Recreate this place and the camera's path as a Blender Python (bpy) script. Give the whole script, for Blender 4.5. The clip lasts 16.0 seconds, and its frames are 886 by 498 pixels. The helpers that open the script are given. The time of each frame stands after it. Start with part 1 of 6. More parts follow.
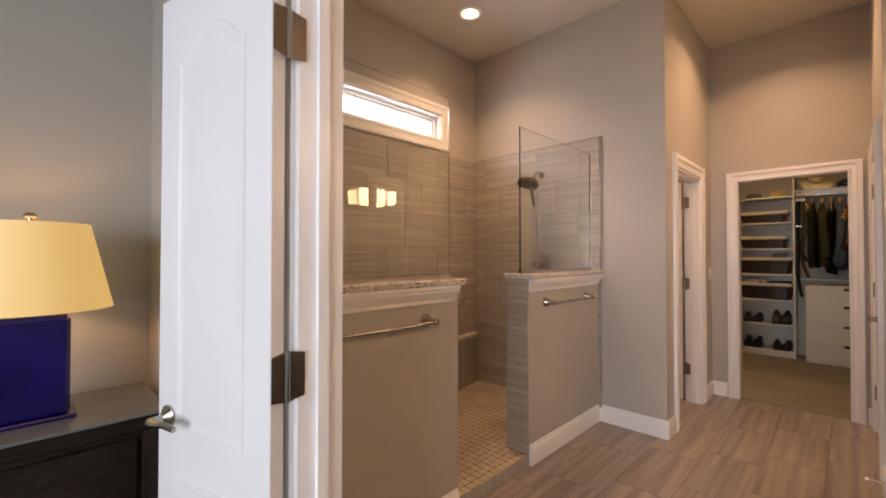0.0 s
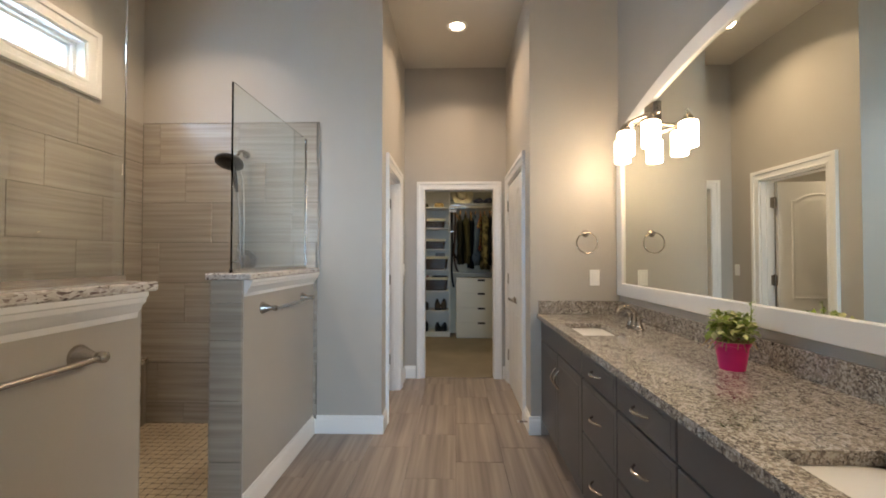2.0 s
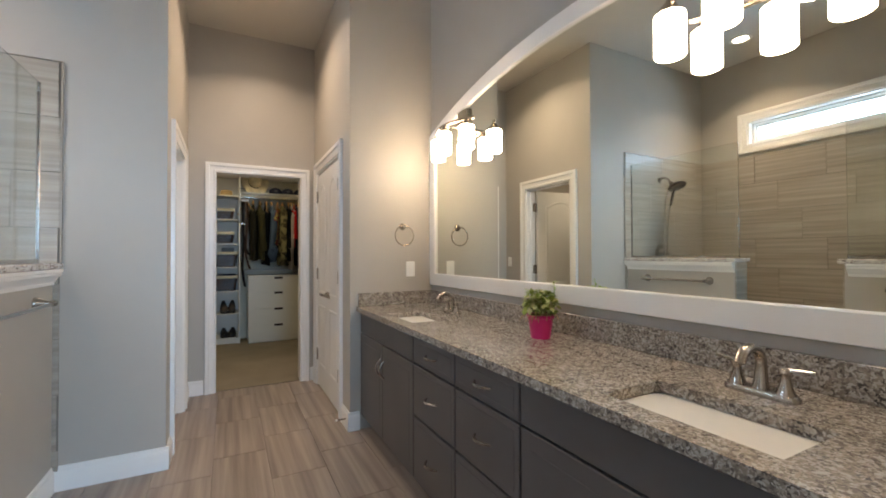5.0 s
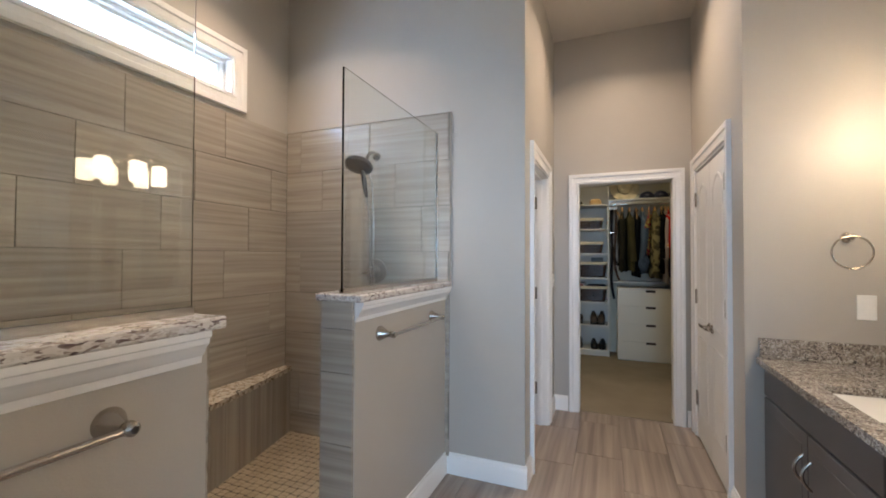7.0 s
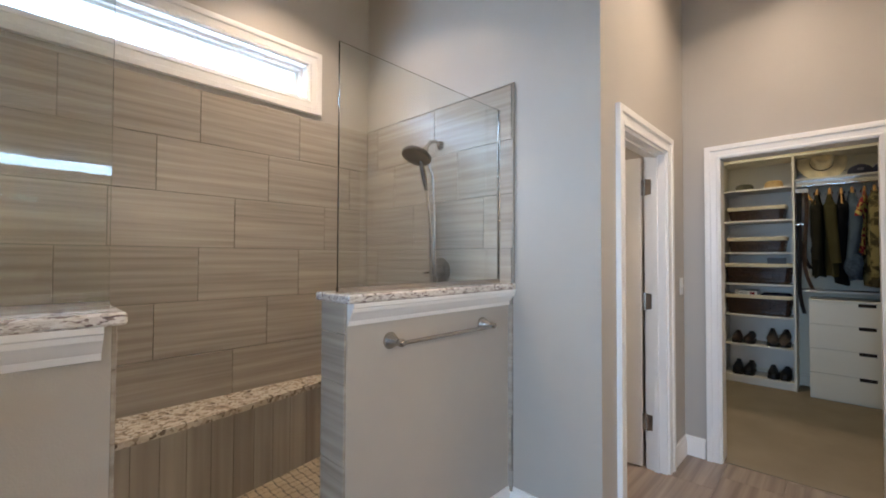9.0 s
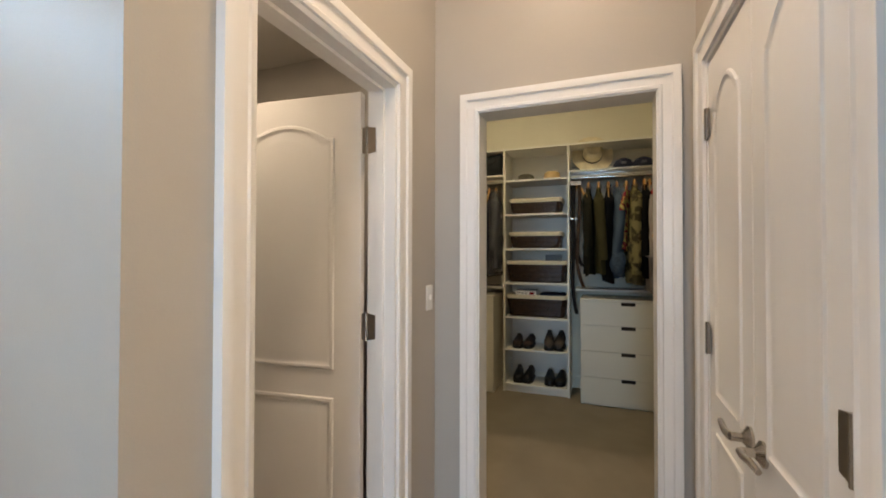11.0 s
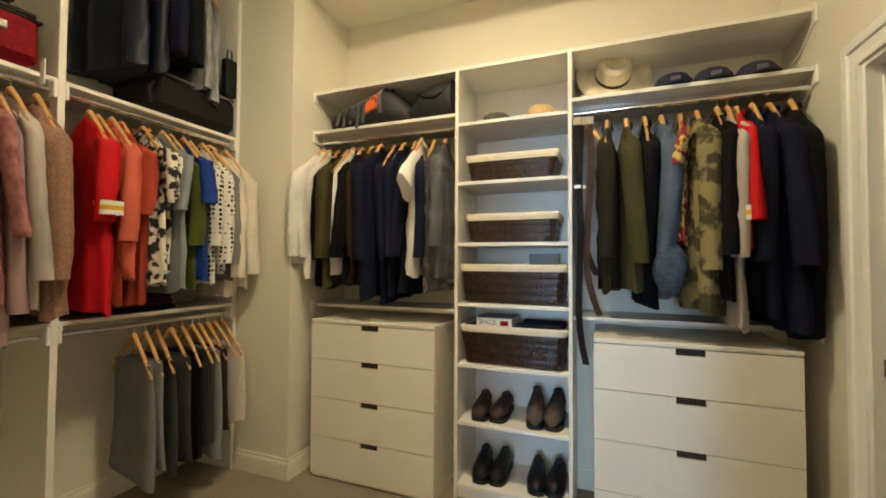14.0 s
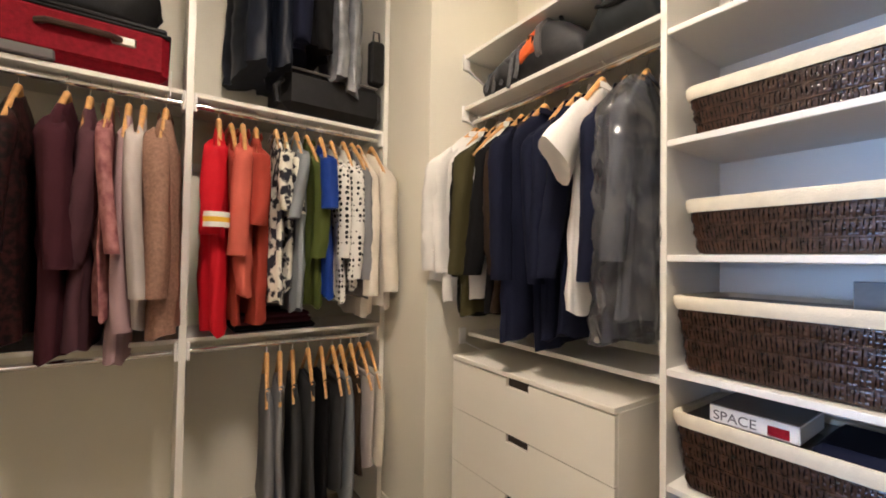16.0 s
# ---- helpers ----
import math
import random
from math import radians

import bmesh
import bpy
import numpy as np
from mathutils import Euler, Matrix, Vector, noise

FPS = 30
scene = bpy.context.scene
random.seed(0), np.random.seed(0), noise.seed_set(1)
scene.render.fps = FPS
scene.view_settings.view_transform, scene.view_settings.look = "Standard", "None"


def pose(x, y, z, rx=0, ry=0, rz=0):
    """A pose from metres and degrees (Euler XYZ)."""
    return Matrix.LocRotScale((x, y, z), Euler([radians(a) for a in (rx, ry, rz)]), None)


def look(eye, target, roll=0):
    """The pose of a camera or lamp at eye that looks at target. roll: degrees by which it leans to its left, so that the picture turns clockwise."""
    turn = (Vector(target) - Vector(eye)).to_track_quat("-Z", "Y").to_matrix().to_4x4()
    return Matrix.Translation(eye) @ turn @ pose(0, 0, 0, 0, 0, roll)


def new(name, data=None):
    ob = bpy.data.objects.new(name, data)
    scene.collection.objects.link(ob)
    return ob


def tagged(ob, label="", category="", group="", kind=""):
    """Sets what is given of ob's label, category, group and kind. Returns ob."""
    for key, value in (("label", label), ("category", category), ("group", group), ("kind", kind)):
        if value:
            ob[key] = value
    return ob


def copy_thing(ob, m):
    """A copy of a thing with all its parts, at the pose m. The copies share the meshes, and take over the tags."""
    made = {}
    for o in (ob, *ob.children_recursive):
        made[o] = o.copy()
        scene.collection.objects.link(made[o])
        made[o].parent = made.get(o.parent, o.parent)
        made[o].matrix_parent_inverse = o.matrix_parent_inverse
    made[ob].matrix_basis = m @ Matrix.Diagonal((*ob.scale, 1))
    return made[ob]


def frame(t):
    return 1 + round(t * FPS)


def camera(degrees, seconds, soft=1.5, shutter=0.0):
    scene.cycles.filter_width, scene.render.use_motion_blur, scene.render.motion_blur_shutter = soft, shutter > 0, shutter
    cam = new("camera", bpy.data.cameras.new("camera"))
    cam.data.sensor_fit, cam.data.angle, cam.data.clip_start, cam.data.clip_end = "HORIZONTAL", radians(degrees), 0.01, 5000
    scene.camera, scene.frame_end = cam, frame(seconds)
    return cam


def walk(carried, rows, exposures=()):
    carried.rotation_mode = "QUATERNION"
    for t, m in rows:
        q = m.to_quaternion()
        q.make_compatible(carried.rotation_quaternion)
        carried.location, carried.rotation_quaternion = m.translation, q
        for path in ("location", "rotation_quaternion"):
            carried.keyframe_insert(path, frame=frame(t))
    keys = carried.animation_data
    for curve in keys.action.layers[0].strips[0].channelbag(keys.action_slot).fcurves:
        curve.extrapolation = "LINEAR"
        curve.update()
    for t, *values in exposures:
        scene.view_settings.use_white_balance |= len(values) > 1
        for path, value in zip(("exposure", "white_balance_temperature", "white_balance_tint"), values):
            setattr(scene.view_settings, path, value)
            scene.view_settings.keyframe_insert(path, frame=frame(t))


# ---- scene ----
cam = camera(94.0, 16.0, soft=1.8)
PATH = [
    (0, (0.219, 0.578, 1.342), (1.648, 1.977, 1.372), -0.0),
    (0.5, (0.371, 0.706, 1.336), (2.068, 1.763, 1.365), 0.3),
    (1, (0.433, 0.811, 1.312), (2.298, 1.531, 1.349), 0.3),
    (1.5, (0.42, 0.914, 1.319), (2.382, 1.303, 1.351), 0.1),
    (2, (0.466, 0.996, 1.304), (2.464, 1.048, 1.342), 0.0),
    (2.5, (0.554, 1.064, 1.321), (2.535, 0.793, 1.355), -0.1),
    (3, (0.595, 1.147, 1.311), (2.514, 0.585, 1.344), -0.2),
    (3.2, (0.603, 1.19, 1.298), (2.489, 0.525, 1.337), -0.3),
    (5.3, (0.592, 1.201, 1.26), (2.368, 0.281, 1.287), -0.2),
    (5.5, (0.594, 1.149, 1.281), (2.442, 0.385, 1.308), -0.2),
    (6, (0.652, 1.074, 1.334), (2.637, 0.833, 1.364), -0.1),
    (6.5, (0.819, 1.059, 1.351), (2.799, 1.342, 1.384), 0.1),
    (7, (1.041, 1.061, 1.38), (2.897, 1.807, 1.416), 0.2),
    (7.5, (1.187, 0.992, 1.379), (2.855, 2.095, 1.419), 0.2),
    (8, (1.315, 0.841, 1.382), (2.798, 2.182, 1.423), 0.2),
    (8.2, (1.354, 0.787, 1.373), (2.777, 2.192, 1.417), 0.2),
    (10.3, (2.5, 0.72, 1.35), (4.177, 1.81, 1.385), 0.3),
    (10.5, (2.657, 0.723, 1.349), (4.395, 1.712, 1.382), 0.3),
    (11, (3.077, 0.779, 1.367), (4.945, 1.494, 1.395), 0.1),
    (11.5, (3.483, 0.811, 1.363), (5.426, 1.283, 1.39), 0.2),
    (12, (3.851, 0.847, 1.371), (5.82, 1.199, 1.393), 0.1),
    (12.5, (4.196, 0.894, 1.375), (6.168, 1.227, 1.398), -0.0),
    (13, (4.496, 0.863, 1.342), (6.45, 1.284, 1.382), 0.0),
    (13.5, (4.762, 0.857, 1.332), (6.682, 1.416, 1.382), 0.0),
    (14, (4.97, 0.912, 1.331), (6.834, 1.636, 1.386), 0.3),
    (14.5, (5.158, 0.994, 1.337), (6.931, 1.916, 1.394), 0.4),
    (15, (5.419, 1.039, 1.352), (7.056, 2.186, 1.416), 0.5),
    (15.5, (5.674, 1.066, 1.351), (7.099, 2.468, 1.408), 0.7),
    (16, (5.928, 1.046, 1.407), (7.067, 2.689, 1.457), 0.9),
]
EXPO = [(0.0, 0.0, 10000, 38), (0.7, 0.04, 9500, 32), (1.5, 0.15, 7700, 17), (3.0, 0.22, 6450, 14), (6.0, 0.22, 6650, 16), (8.0, 0.32, 6100, 17), (11.0, 0.45, 6750, 15), (12.5, 0.8, 6950, 12), (13.4, 1.4, 7050, 9), (14.2, 1.86, 6300, 17), (16.0, 2.14, 5600, 29)]
walk(cam, [(t, look(eye, target, roll)) for t, eye, target, roll in PATH], EXPO)

# ---- light ----
world = bpy.data.worlds.new("sky_world")
scene.world = world
world.use_nodes = True
_wn = world.node_tree.nodes
_sky = _wn.new("ShaderNodeTexSky")
_sky.sky_type, _sky.sun_disc = "NISHITA", False
_sky.sun_elevation, _sky.sun_rotation = radians(42), radians(180)
_wn["Background"].inputs["Strength"].default_value = 0.12
world.node_tree.links.new(_sky.outputs[0], _wn["Background"].inputs["Color"])
_sun = new("sun", bpy.data.lights.new("sun", "SUN"))
_sun.data.energy, _sun.data.angle, _sun.data.color = 3.0, radians(0.5), (1, 0.95, 0.88)
_sun.matrix_world = look((0, -20, 18), (0, 0, 0))

DOWN_W, VANITY_E, CLOSET_W, WINDOW_W, BED_W = 12, 25.0, 12.2, 80, 92


def lamp(name, kind, loc, target, watts, color, size=0.1, size_y=None, spot=None):
    o = new(name, bpy.data.lights.new(name, kind))
    o.data.energy, o.data.color = watts, color
    if kind == "AREA":
        o.data.size = size
        if size_y:
            o.data.shape, o.data.size_y = "RECTANGLE", size_y
        else:
            o.data.shape = "DISK"
    else:
        o.data.shadow_soft_size = size
    if spot:
        o.data.spot_size, o.data.spot_blend = radians(spot), 0.6
    o.matrix_world = look(loc, target)
    return o


WARM = (1.0, 0.78, 0.55)
CEIL = 3.36
lamp("downlight_lamp", "AREA", (4.11, 0.965, CEIL - 0.03), (4.11, 0.966, 0), DOWN_W, WARM, 0.12).data.spread = radians(135)
lamp("downlight_lamp", "AREA", (2.82, 2.81, CEIL - 0.03), (2.82, 2.811, 0), DOWN_W * 0.8, WARM, 0.12).data.spread = radians(115)
lamp("toilet_room_lamp", "AREA", (4.2, 2.3, 2.36), (4.2, 2.301, 0), 2.6, WARM, 0.25)
lamp("window_lamp", "AREA", (2.12, 3.56, 2.58), (2.12, 0, 1.9), WINDOW_W, (0.47, 0.73, 1.0), 2.2, 0.5)
lamp("bedroom_window_lamp", "AREA", (-3.06, 0.15, 1.45), (0.6, 0.95, 1.3), BED_W, (0.42, 0.7, 1.0), 2.7, 1.8).data.spread = radians(120)


# ---- materials ----
def mat(name, color, rough=0.5, metal=0.0, var=0.12, scale=6.0, bump=0.0, bscale=60.0, color2=None, stretch=(1, 1, 1), rnd=0.0, spec=0.5, sharp=0.0, detail=5.0):
    m = bpy.data.materials.new(name)
    m.use_nodes = True
    nt = m.node_tree
    n, l = nt.nodes, nt.links
    b = n["Principled BSDF"]
    b.inputs["Roughness"].default_value, b.inputs["Metallic"].default_value = rough, metal
    b.inputs["Specular IOR Level"].default_value = spec
    tc = n.new("ShaderNodeTexCoord")
    mp = n.new("ShaderNodeMapping")
    mp.inputs["Scale"].default_value = stretch
    l.new(tc.outputs["Object"], mp.inputs["Vector"])
    vec = mp.outputs[0]
    if rnd:
        oi = n.new("ShaderNodeObjectInfo")
        ad = n.new("ShaderNodeVectorMath")
        ad.operation = "ADD"
        mu = n.new("ShaderNodeMath")
        mu.operation, mu.inputs[1].default_value = "MULTIPLY", 37.0
        l.new(oi.outputs["Random"], mu.inputs[0])
        l.new(vec, ad.inputs[0])
        l.new(mu.outputs[0], ad.inputs[1])
        vec = ad.outputs[0]
    tx = n.new("ShaderNodeTexNoise")
    tx.inputs["Scale"].default_value, tx.inputs["Detail"].default_value = scale, detail
    l.new(vec, tx.inputs["Vector"])
    rp = n.new("ShaderNodeValToRGB")
    c = np.array(color)
    c2 = np.array(color2) if color2 else c * (1 - var)
    c1 = c if color2 else np.minimum(c * (1 + var), 1)
    rp.color_ramp.elements[0].position, rp.color_ramp.elements[1].position = 0.3 + sharp, 0.7 - sharp
    rp.color_ramp.elements[0].color = (*c2, 1)
    rp.color_ramp.elements[1].color = (*c1, 1)
    l.new(tx.outputs[0], rp.inputs[0])
    out = rp.outputs[0]
    if rnd > 0.001:
        hs = n.new("ShaderNodeHueSaturation")
        mr = n.new("ShaderNodeMapRange")
        mr.inputs[3].default_value, mr.inputs[4].default_value = 1 - rnd, 1 + rnd
        l.new(oi.outputs["Random"], mr.inputs[0])
        l.new(mr.outputs[0], hs.inputs["Value"])
        l.new(out, hs.inputs["Color"])
        out = hs.outputs[0]
    l.new(out, b.inputs["Base Color"])
    if bump:
        t2 = n.new("ShaderNodeTexNoise")
        t2.inputs["Scale"].default_value, t2.inputs["Detail"].default_value = bscale, 4
        l.new(vec, t2.inputs["Vector"])
        bp = n.new("ShaderNodeBump")
        bp.inputs["Strength"].default_value, bp.inputs["Distance"].default_value = bump, 0.004
        l.new(t2.outputs[0], bp.inputs["Height"])
        l.new(bp.outputs[0], b.inputs["Normal"])
    return m


def glow(name, color, strength):
    m = bpy.data.materials.new(name)
    m.use_nodes = True
    b = m.node_tree.nodes["Principled BSDF"]
    b.inputs["Base Color"].default_value = (0.9, 0.88, 0.84, 1)
    b.inputs["Emission Color"].default_value = (*color, 1)
    b.inputs["Emission Strength"].default_value = strength
    return m


def speckle(name, stops, scale, rough=0.12, scale2=9.0, drift=(1, 1, 1)):
    """Polished stone: cells of several colours, mixed by a coarser cloud."""
    m = bpy.data.materials.new(name)
    m.use_nodes = True
    n, l = m.node_tree.nodes, m.node_tree.links
    b = n["Principled BSDF"]
    b.inputs["Roughness"].default_value = rough
    tc = n.new("ShaderNodeTexCoord")
    mp = n.new("ShaderNodeMapping")
    mp.inputs["Scale"].default_value, mp.inputs["Rotation"].default_value = drift, (0, radians(12), radians(9))
    l.new(tc.outputs["Object"], mp.inputs["Vector"])
    wob = n.new("ShaderNodeTexNoise")
    wob.inputs["Scale"].default_value = scale * 0.6
    l.new(mp.outputs[0], wob.inputs["Vector"])
    mx = n.new("ShaderNodeMix")
    mx.data_type = "VECTOR"
    mx.inputs[0].default_value = 0.02
    l.new(mp.outputs[0], mx.inputs[4])
    l.new(wob.outputs["Color"], mx.inputs[5])
    vo = n.new("ShaderNodeTexVoronoi")
    vo.inputs["Scale"].default_value = scale
    l.new(mx.outputs[1], vo.inputs["Vector"])
    sp = n.new("ShaderNodeSeparateColor")
    l.new(vo.outputs["Color"], sp.inputs[0])
    cl = n.new("ShaderNodeTexNoise")
    cl.inputs["Scale"].default_value, cl.inputs["Detail"].default_value = scale2, 3
    l.new(mp.outputs[0], cl.inputs["Vector"])
    ma = n.new("ShaderNodeMath")
    ma.operation = "MULTIPLY_ADD"
    ma.inputs[1].default_value, ma.inputs[2].default_value = 0.75, -0.25
    l.new(cl.outputs[0], ma.inputs[0])
    m2 = n.new("ShaderNodeMath")
    m2.operation = "ADD"
    l.new(sp.outputs[0], m2.inputs[0])
    l.new(ma.outputs[0], m2.inputs[1])
    rp = n.new("ShaderNodeValToRGB")
    rp.color_ramp.interpolation = "LINEAR"
    els = rp.color_ramp.elements
    els[0].position, els[0].color = stops[0][0], (*stops[0][1], 1)
    els[1].position, els[1].color = stops[-1][0], (*stops[-1][1], 1)
    for p, c in stops[1:-1]:
        e = els.new(p)
        e.color = (*c, 1)
    l.new(m2.outputs[0], rp.inputs[0])
    l.new(rp.outputs[0], b.inputs["Base Color"])
    return m


def clear_glass(name, tint=(0.95, 0.985, 0.97)):
    m = bpy.data.materials.new(name)
    m.use_nodes = True
    b = m.node_tree.nodes["Principled BSDF"]
    b.inputs["Base Color"].default_value = (*tint, 1)
    b.inputs["Transmission Weight"].default_value = 1.0
    b.inputs["Roughness"].default_value = 0.0
    b.inputs["IOR"].default_value = 1.5
    return m


WALL = mat("greige_wall_paint", (0.46, 0.43, 0.385), 0.42, var=0.04, scale=1.5, bump=0.12, bscale=180)
CEILP = mat("ceiling_paint", (0.62, 0.585, 0.53), 0.8, var=0.03, scale=2, bump=0.15, bscale=120)
CREAM = mat("cream_wall_paint", (0.77, 0.735, 0.62), 0.6, var=0.03, scale=1.5, bump=0.1, bscale=180)
TRIM = mat("white_trim_paint", (0.86, 0.85, 0.83), 0.3, var=0.02, scale=3)
DOORP = mat("white_door_paint", (0.82, 0.81, 0.79), 0.32, var=0.02, scale=3)
STILE = mat("striated_shower_tile", (0.46, 0.415, 0.355), 0.27, scale=2.2, color2=(0.31, 0.275, 0.23), stretch=(0.5, 17, 1), rnd=0.05, bump=0.03, bscale=8)
STILE_V = mat("striated_upright_tile", (0.47, 0.43, 0.375), 0.25, scale=2.2, color2=(0.33, 0.295, 0.25), stretch=(9, 9, 0.3), rnd=0.09)
GROUT = mat("grout", (0.2, 0.18, 0.155), 0.9, var=0.1, scale=30)
FTILE = mat("wood_look_floor_tile", (0.4, 0.335, 0.29), 0.32, scale=1.6, color2=(0.2, 0.165, 0.142), stretch=(0.5, 15, 1), rnd=0.035, bump=0.04, bscale=6)
FGROUT = mat("floor_grout", (0.25, 0.21, 0.185), 0.9, var=0.1, scale=30)
MOS = mat("tan_mosaic_stone", (0.62, 0.53, 0.38), 0.4, scale=3, color2=(0.42, 0.34, 0.23), rnd=0.0, sharp=0.05)
MOSD = mat("dark_mosaic_dot", (0.09, 0.075, 0.06), 0.4, var=0.2)
GRANITE = speckle("brown_grey_granite", [(0.02, (0.024, 0.022, 0.023)), (0.2, (0.115, 0.1, 0.09)), (0.45, (0.23, 0.197, 0.168)), (0.75, (0.35, 0.31, 0.265)), (0.98, (0.5, 0.47, 0.43))], 170, 0.1, 24)
CAPST = speckle("white_veined_granite", [(0.0, (0.06, 0.045, 0.045)), (0.18, (0.2, 0.15, 0.14)), (0.34, (0.5, 0.44, 0.39)), (0.6, (0.66, 0.62, 0.57)), (0.95, (0.74, 0.71, 0.67))], 150, 0.15, 34, (0.45, 1, 1.3))
BENCHST = speckle("beige_granite", [(0.05, (0.12, 0.09, 0.07)), (0.3, (0.35, 0.29, 0.22)), (0.6, (0.58, 0.5, 0.4)), (0.95, (0.7, 0.65, 0.55))], 60, 0.2, 14)
NICKEL = mat("brushed_nickel", (0.46, 0.42, 0.375), 0.25, 1.0, var=0.06, scale=40)
BRONZE = mat("dark_nickel", (0.32, 0.28, 0.24), 0.3, 1.0, var=0.1, scale=30)
DARKN = mat("dark_bronze_nickel", (0.07, 0.058, 0.05), 0.3, 1.0, var=0.1, scale=30)
CHROME = mat("chrome", (0.8, 0.8, 0.8), 0.08, 1.0, var=0.02)
CAB = mat("charcoal_cabinet_paint", (0.1, 0.094, 0.095), 0.38, var=0.08, scale=4, bump=0.03)
# near-black stand-in for the shade inside the gaps between cabinet fronts
CABIN = mat("cabinet_painted_gap_shade", (0.02, 0.018, 0.017), 0.8, var=0.1)
PORC = mat("white_porcelain", (0.86, 0.85, 0.82), 0.08, var=0.01)
PLATE = mat("white_plastic", (0.85, 0.84, 0.81), 0.3, var=0.02)
MELA = mat("white_melamine", (0.8, 0.78, 0.72), 0.4, var=0.02, scale=3)
DRESS = mat("cream_drawer_lacquer", (0.8, 0.765, 0.67), 0.35, var=0.02, scale=3)
# near-black colour for the shade within the drawer cut-outs
DARKCUT = mat("painted_recess_shade", (0.03, 0.02, 0.015), 0.8, var=0.1)
CARPET = mat("beige_carpet", (0.288, 0.244, 0.184), 0.95, var=0.1, scale=3, bump=1.0, bscale=300, detail=12)
HANGW = mat("maple_hanger_wood", (0.62, 0.34, 0.12), 0.35, var=0.2, scale=14, stretch=(1, 1, 6))
WICKER = mat("dark_brown_wicker", (0.038, 0.018, 0.011), 0.24, var=0.45, scale=40, rnd=0.0)
LINER = mat("cream_cotton_liner", (0.72, 0.65, 0.5), 0.9, var=0.06, scale=30, bump=0.3, bscale=200)
BLACKF = mat("black_nylon", (0.008, 0.008, 0.009), 0.5, var=0.3, scale=20, bump=0.3, bscale=150, spec=0.25)
LEATHER = mat("dark_leather", (0.045, 0.022, 0.015), 0.35, var=0.3, scale=20, bump=0.1)
BLACKL = mat("black_leather", (0.008, 0.007, 0.007), 0.4, var=0.3, scale=20, bump=0.1, spec=0.3)
MIRROR = mat("mirror_silver", (0.87, 0.9, 0.84), 0.005, 1.0, var=0.0)
GLASS = clear_glass("shower_glass")
WGLASS = clear_glass("window_glass", (1, 1, 1))
OPAL = glow("lit_opal_glass", (1.0, 0.79, 0.54), VANITY_E)
DLENS = glow("lit_downlight_lens", (1.0, 0.85, 0.62), 14.0)
SHADE = glow("lit_lamp_shade", (1.0, 0.76, 0.22), 0.42)
SHADE.node_tree.nodes["Principled BSDF"].inputs["Base Color"].default_value = (0.62, 0.52, 0.3, 1)
BLUEG = mat("cobalt_glazed_ceramic", (0.007, 0.006, 0.1), 0.08, var=0.4, scale=5)
DARKW = mat("espresso_wood", (0.022, 0.012, 0.009), 0.22, var=0.3, scale=8, stretch=(1, 6, 6))
PINK = mat("magenta_pot_glaze", (0.55, 0.012, 0.16), 0.3, var=0.08, scale=8)
SOIL = mat("dry_moss", (0.35, 0.25, 0.13), 0.95, var=0.4, scale=40, bump=0.6)
LEAF = mat("green_leaf", (0.27, 0.36, 0.07), 0.5, var=0.4, scale=18)
BLOOM = mat("pale_yellow_bloom", (0.7, 0.7, 0.34), 0.6, var=0.25, scale=25)


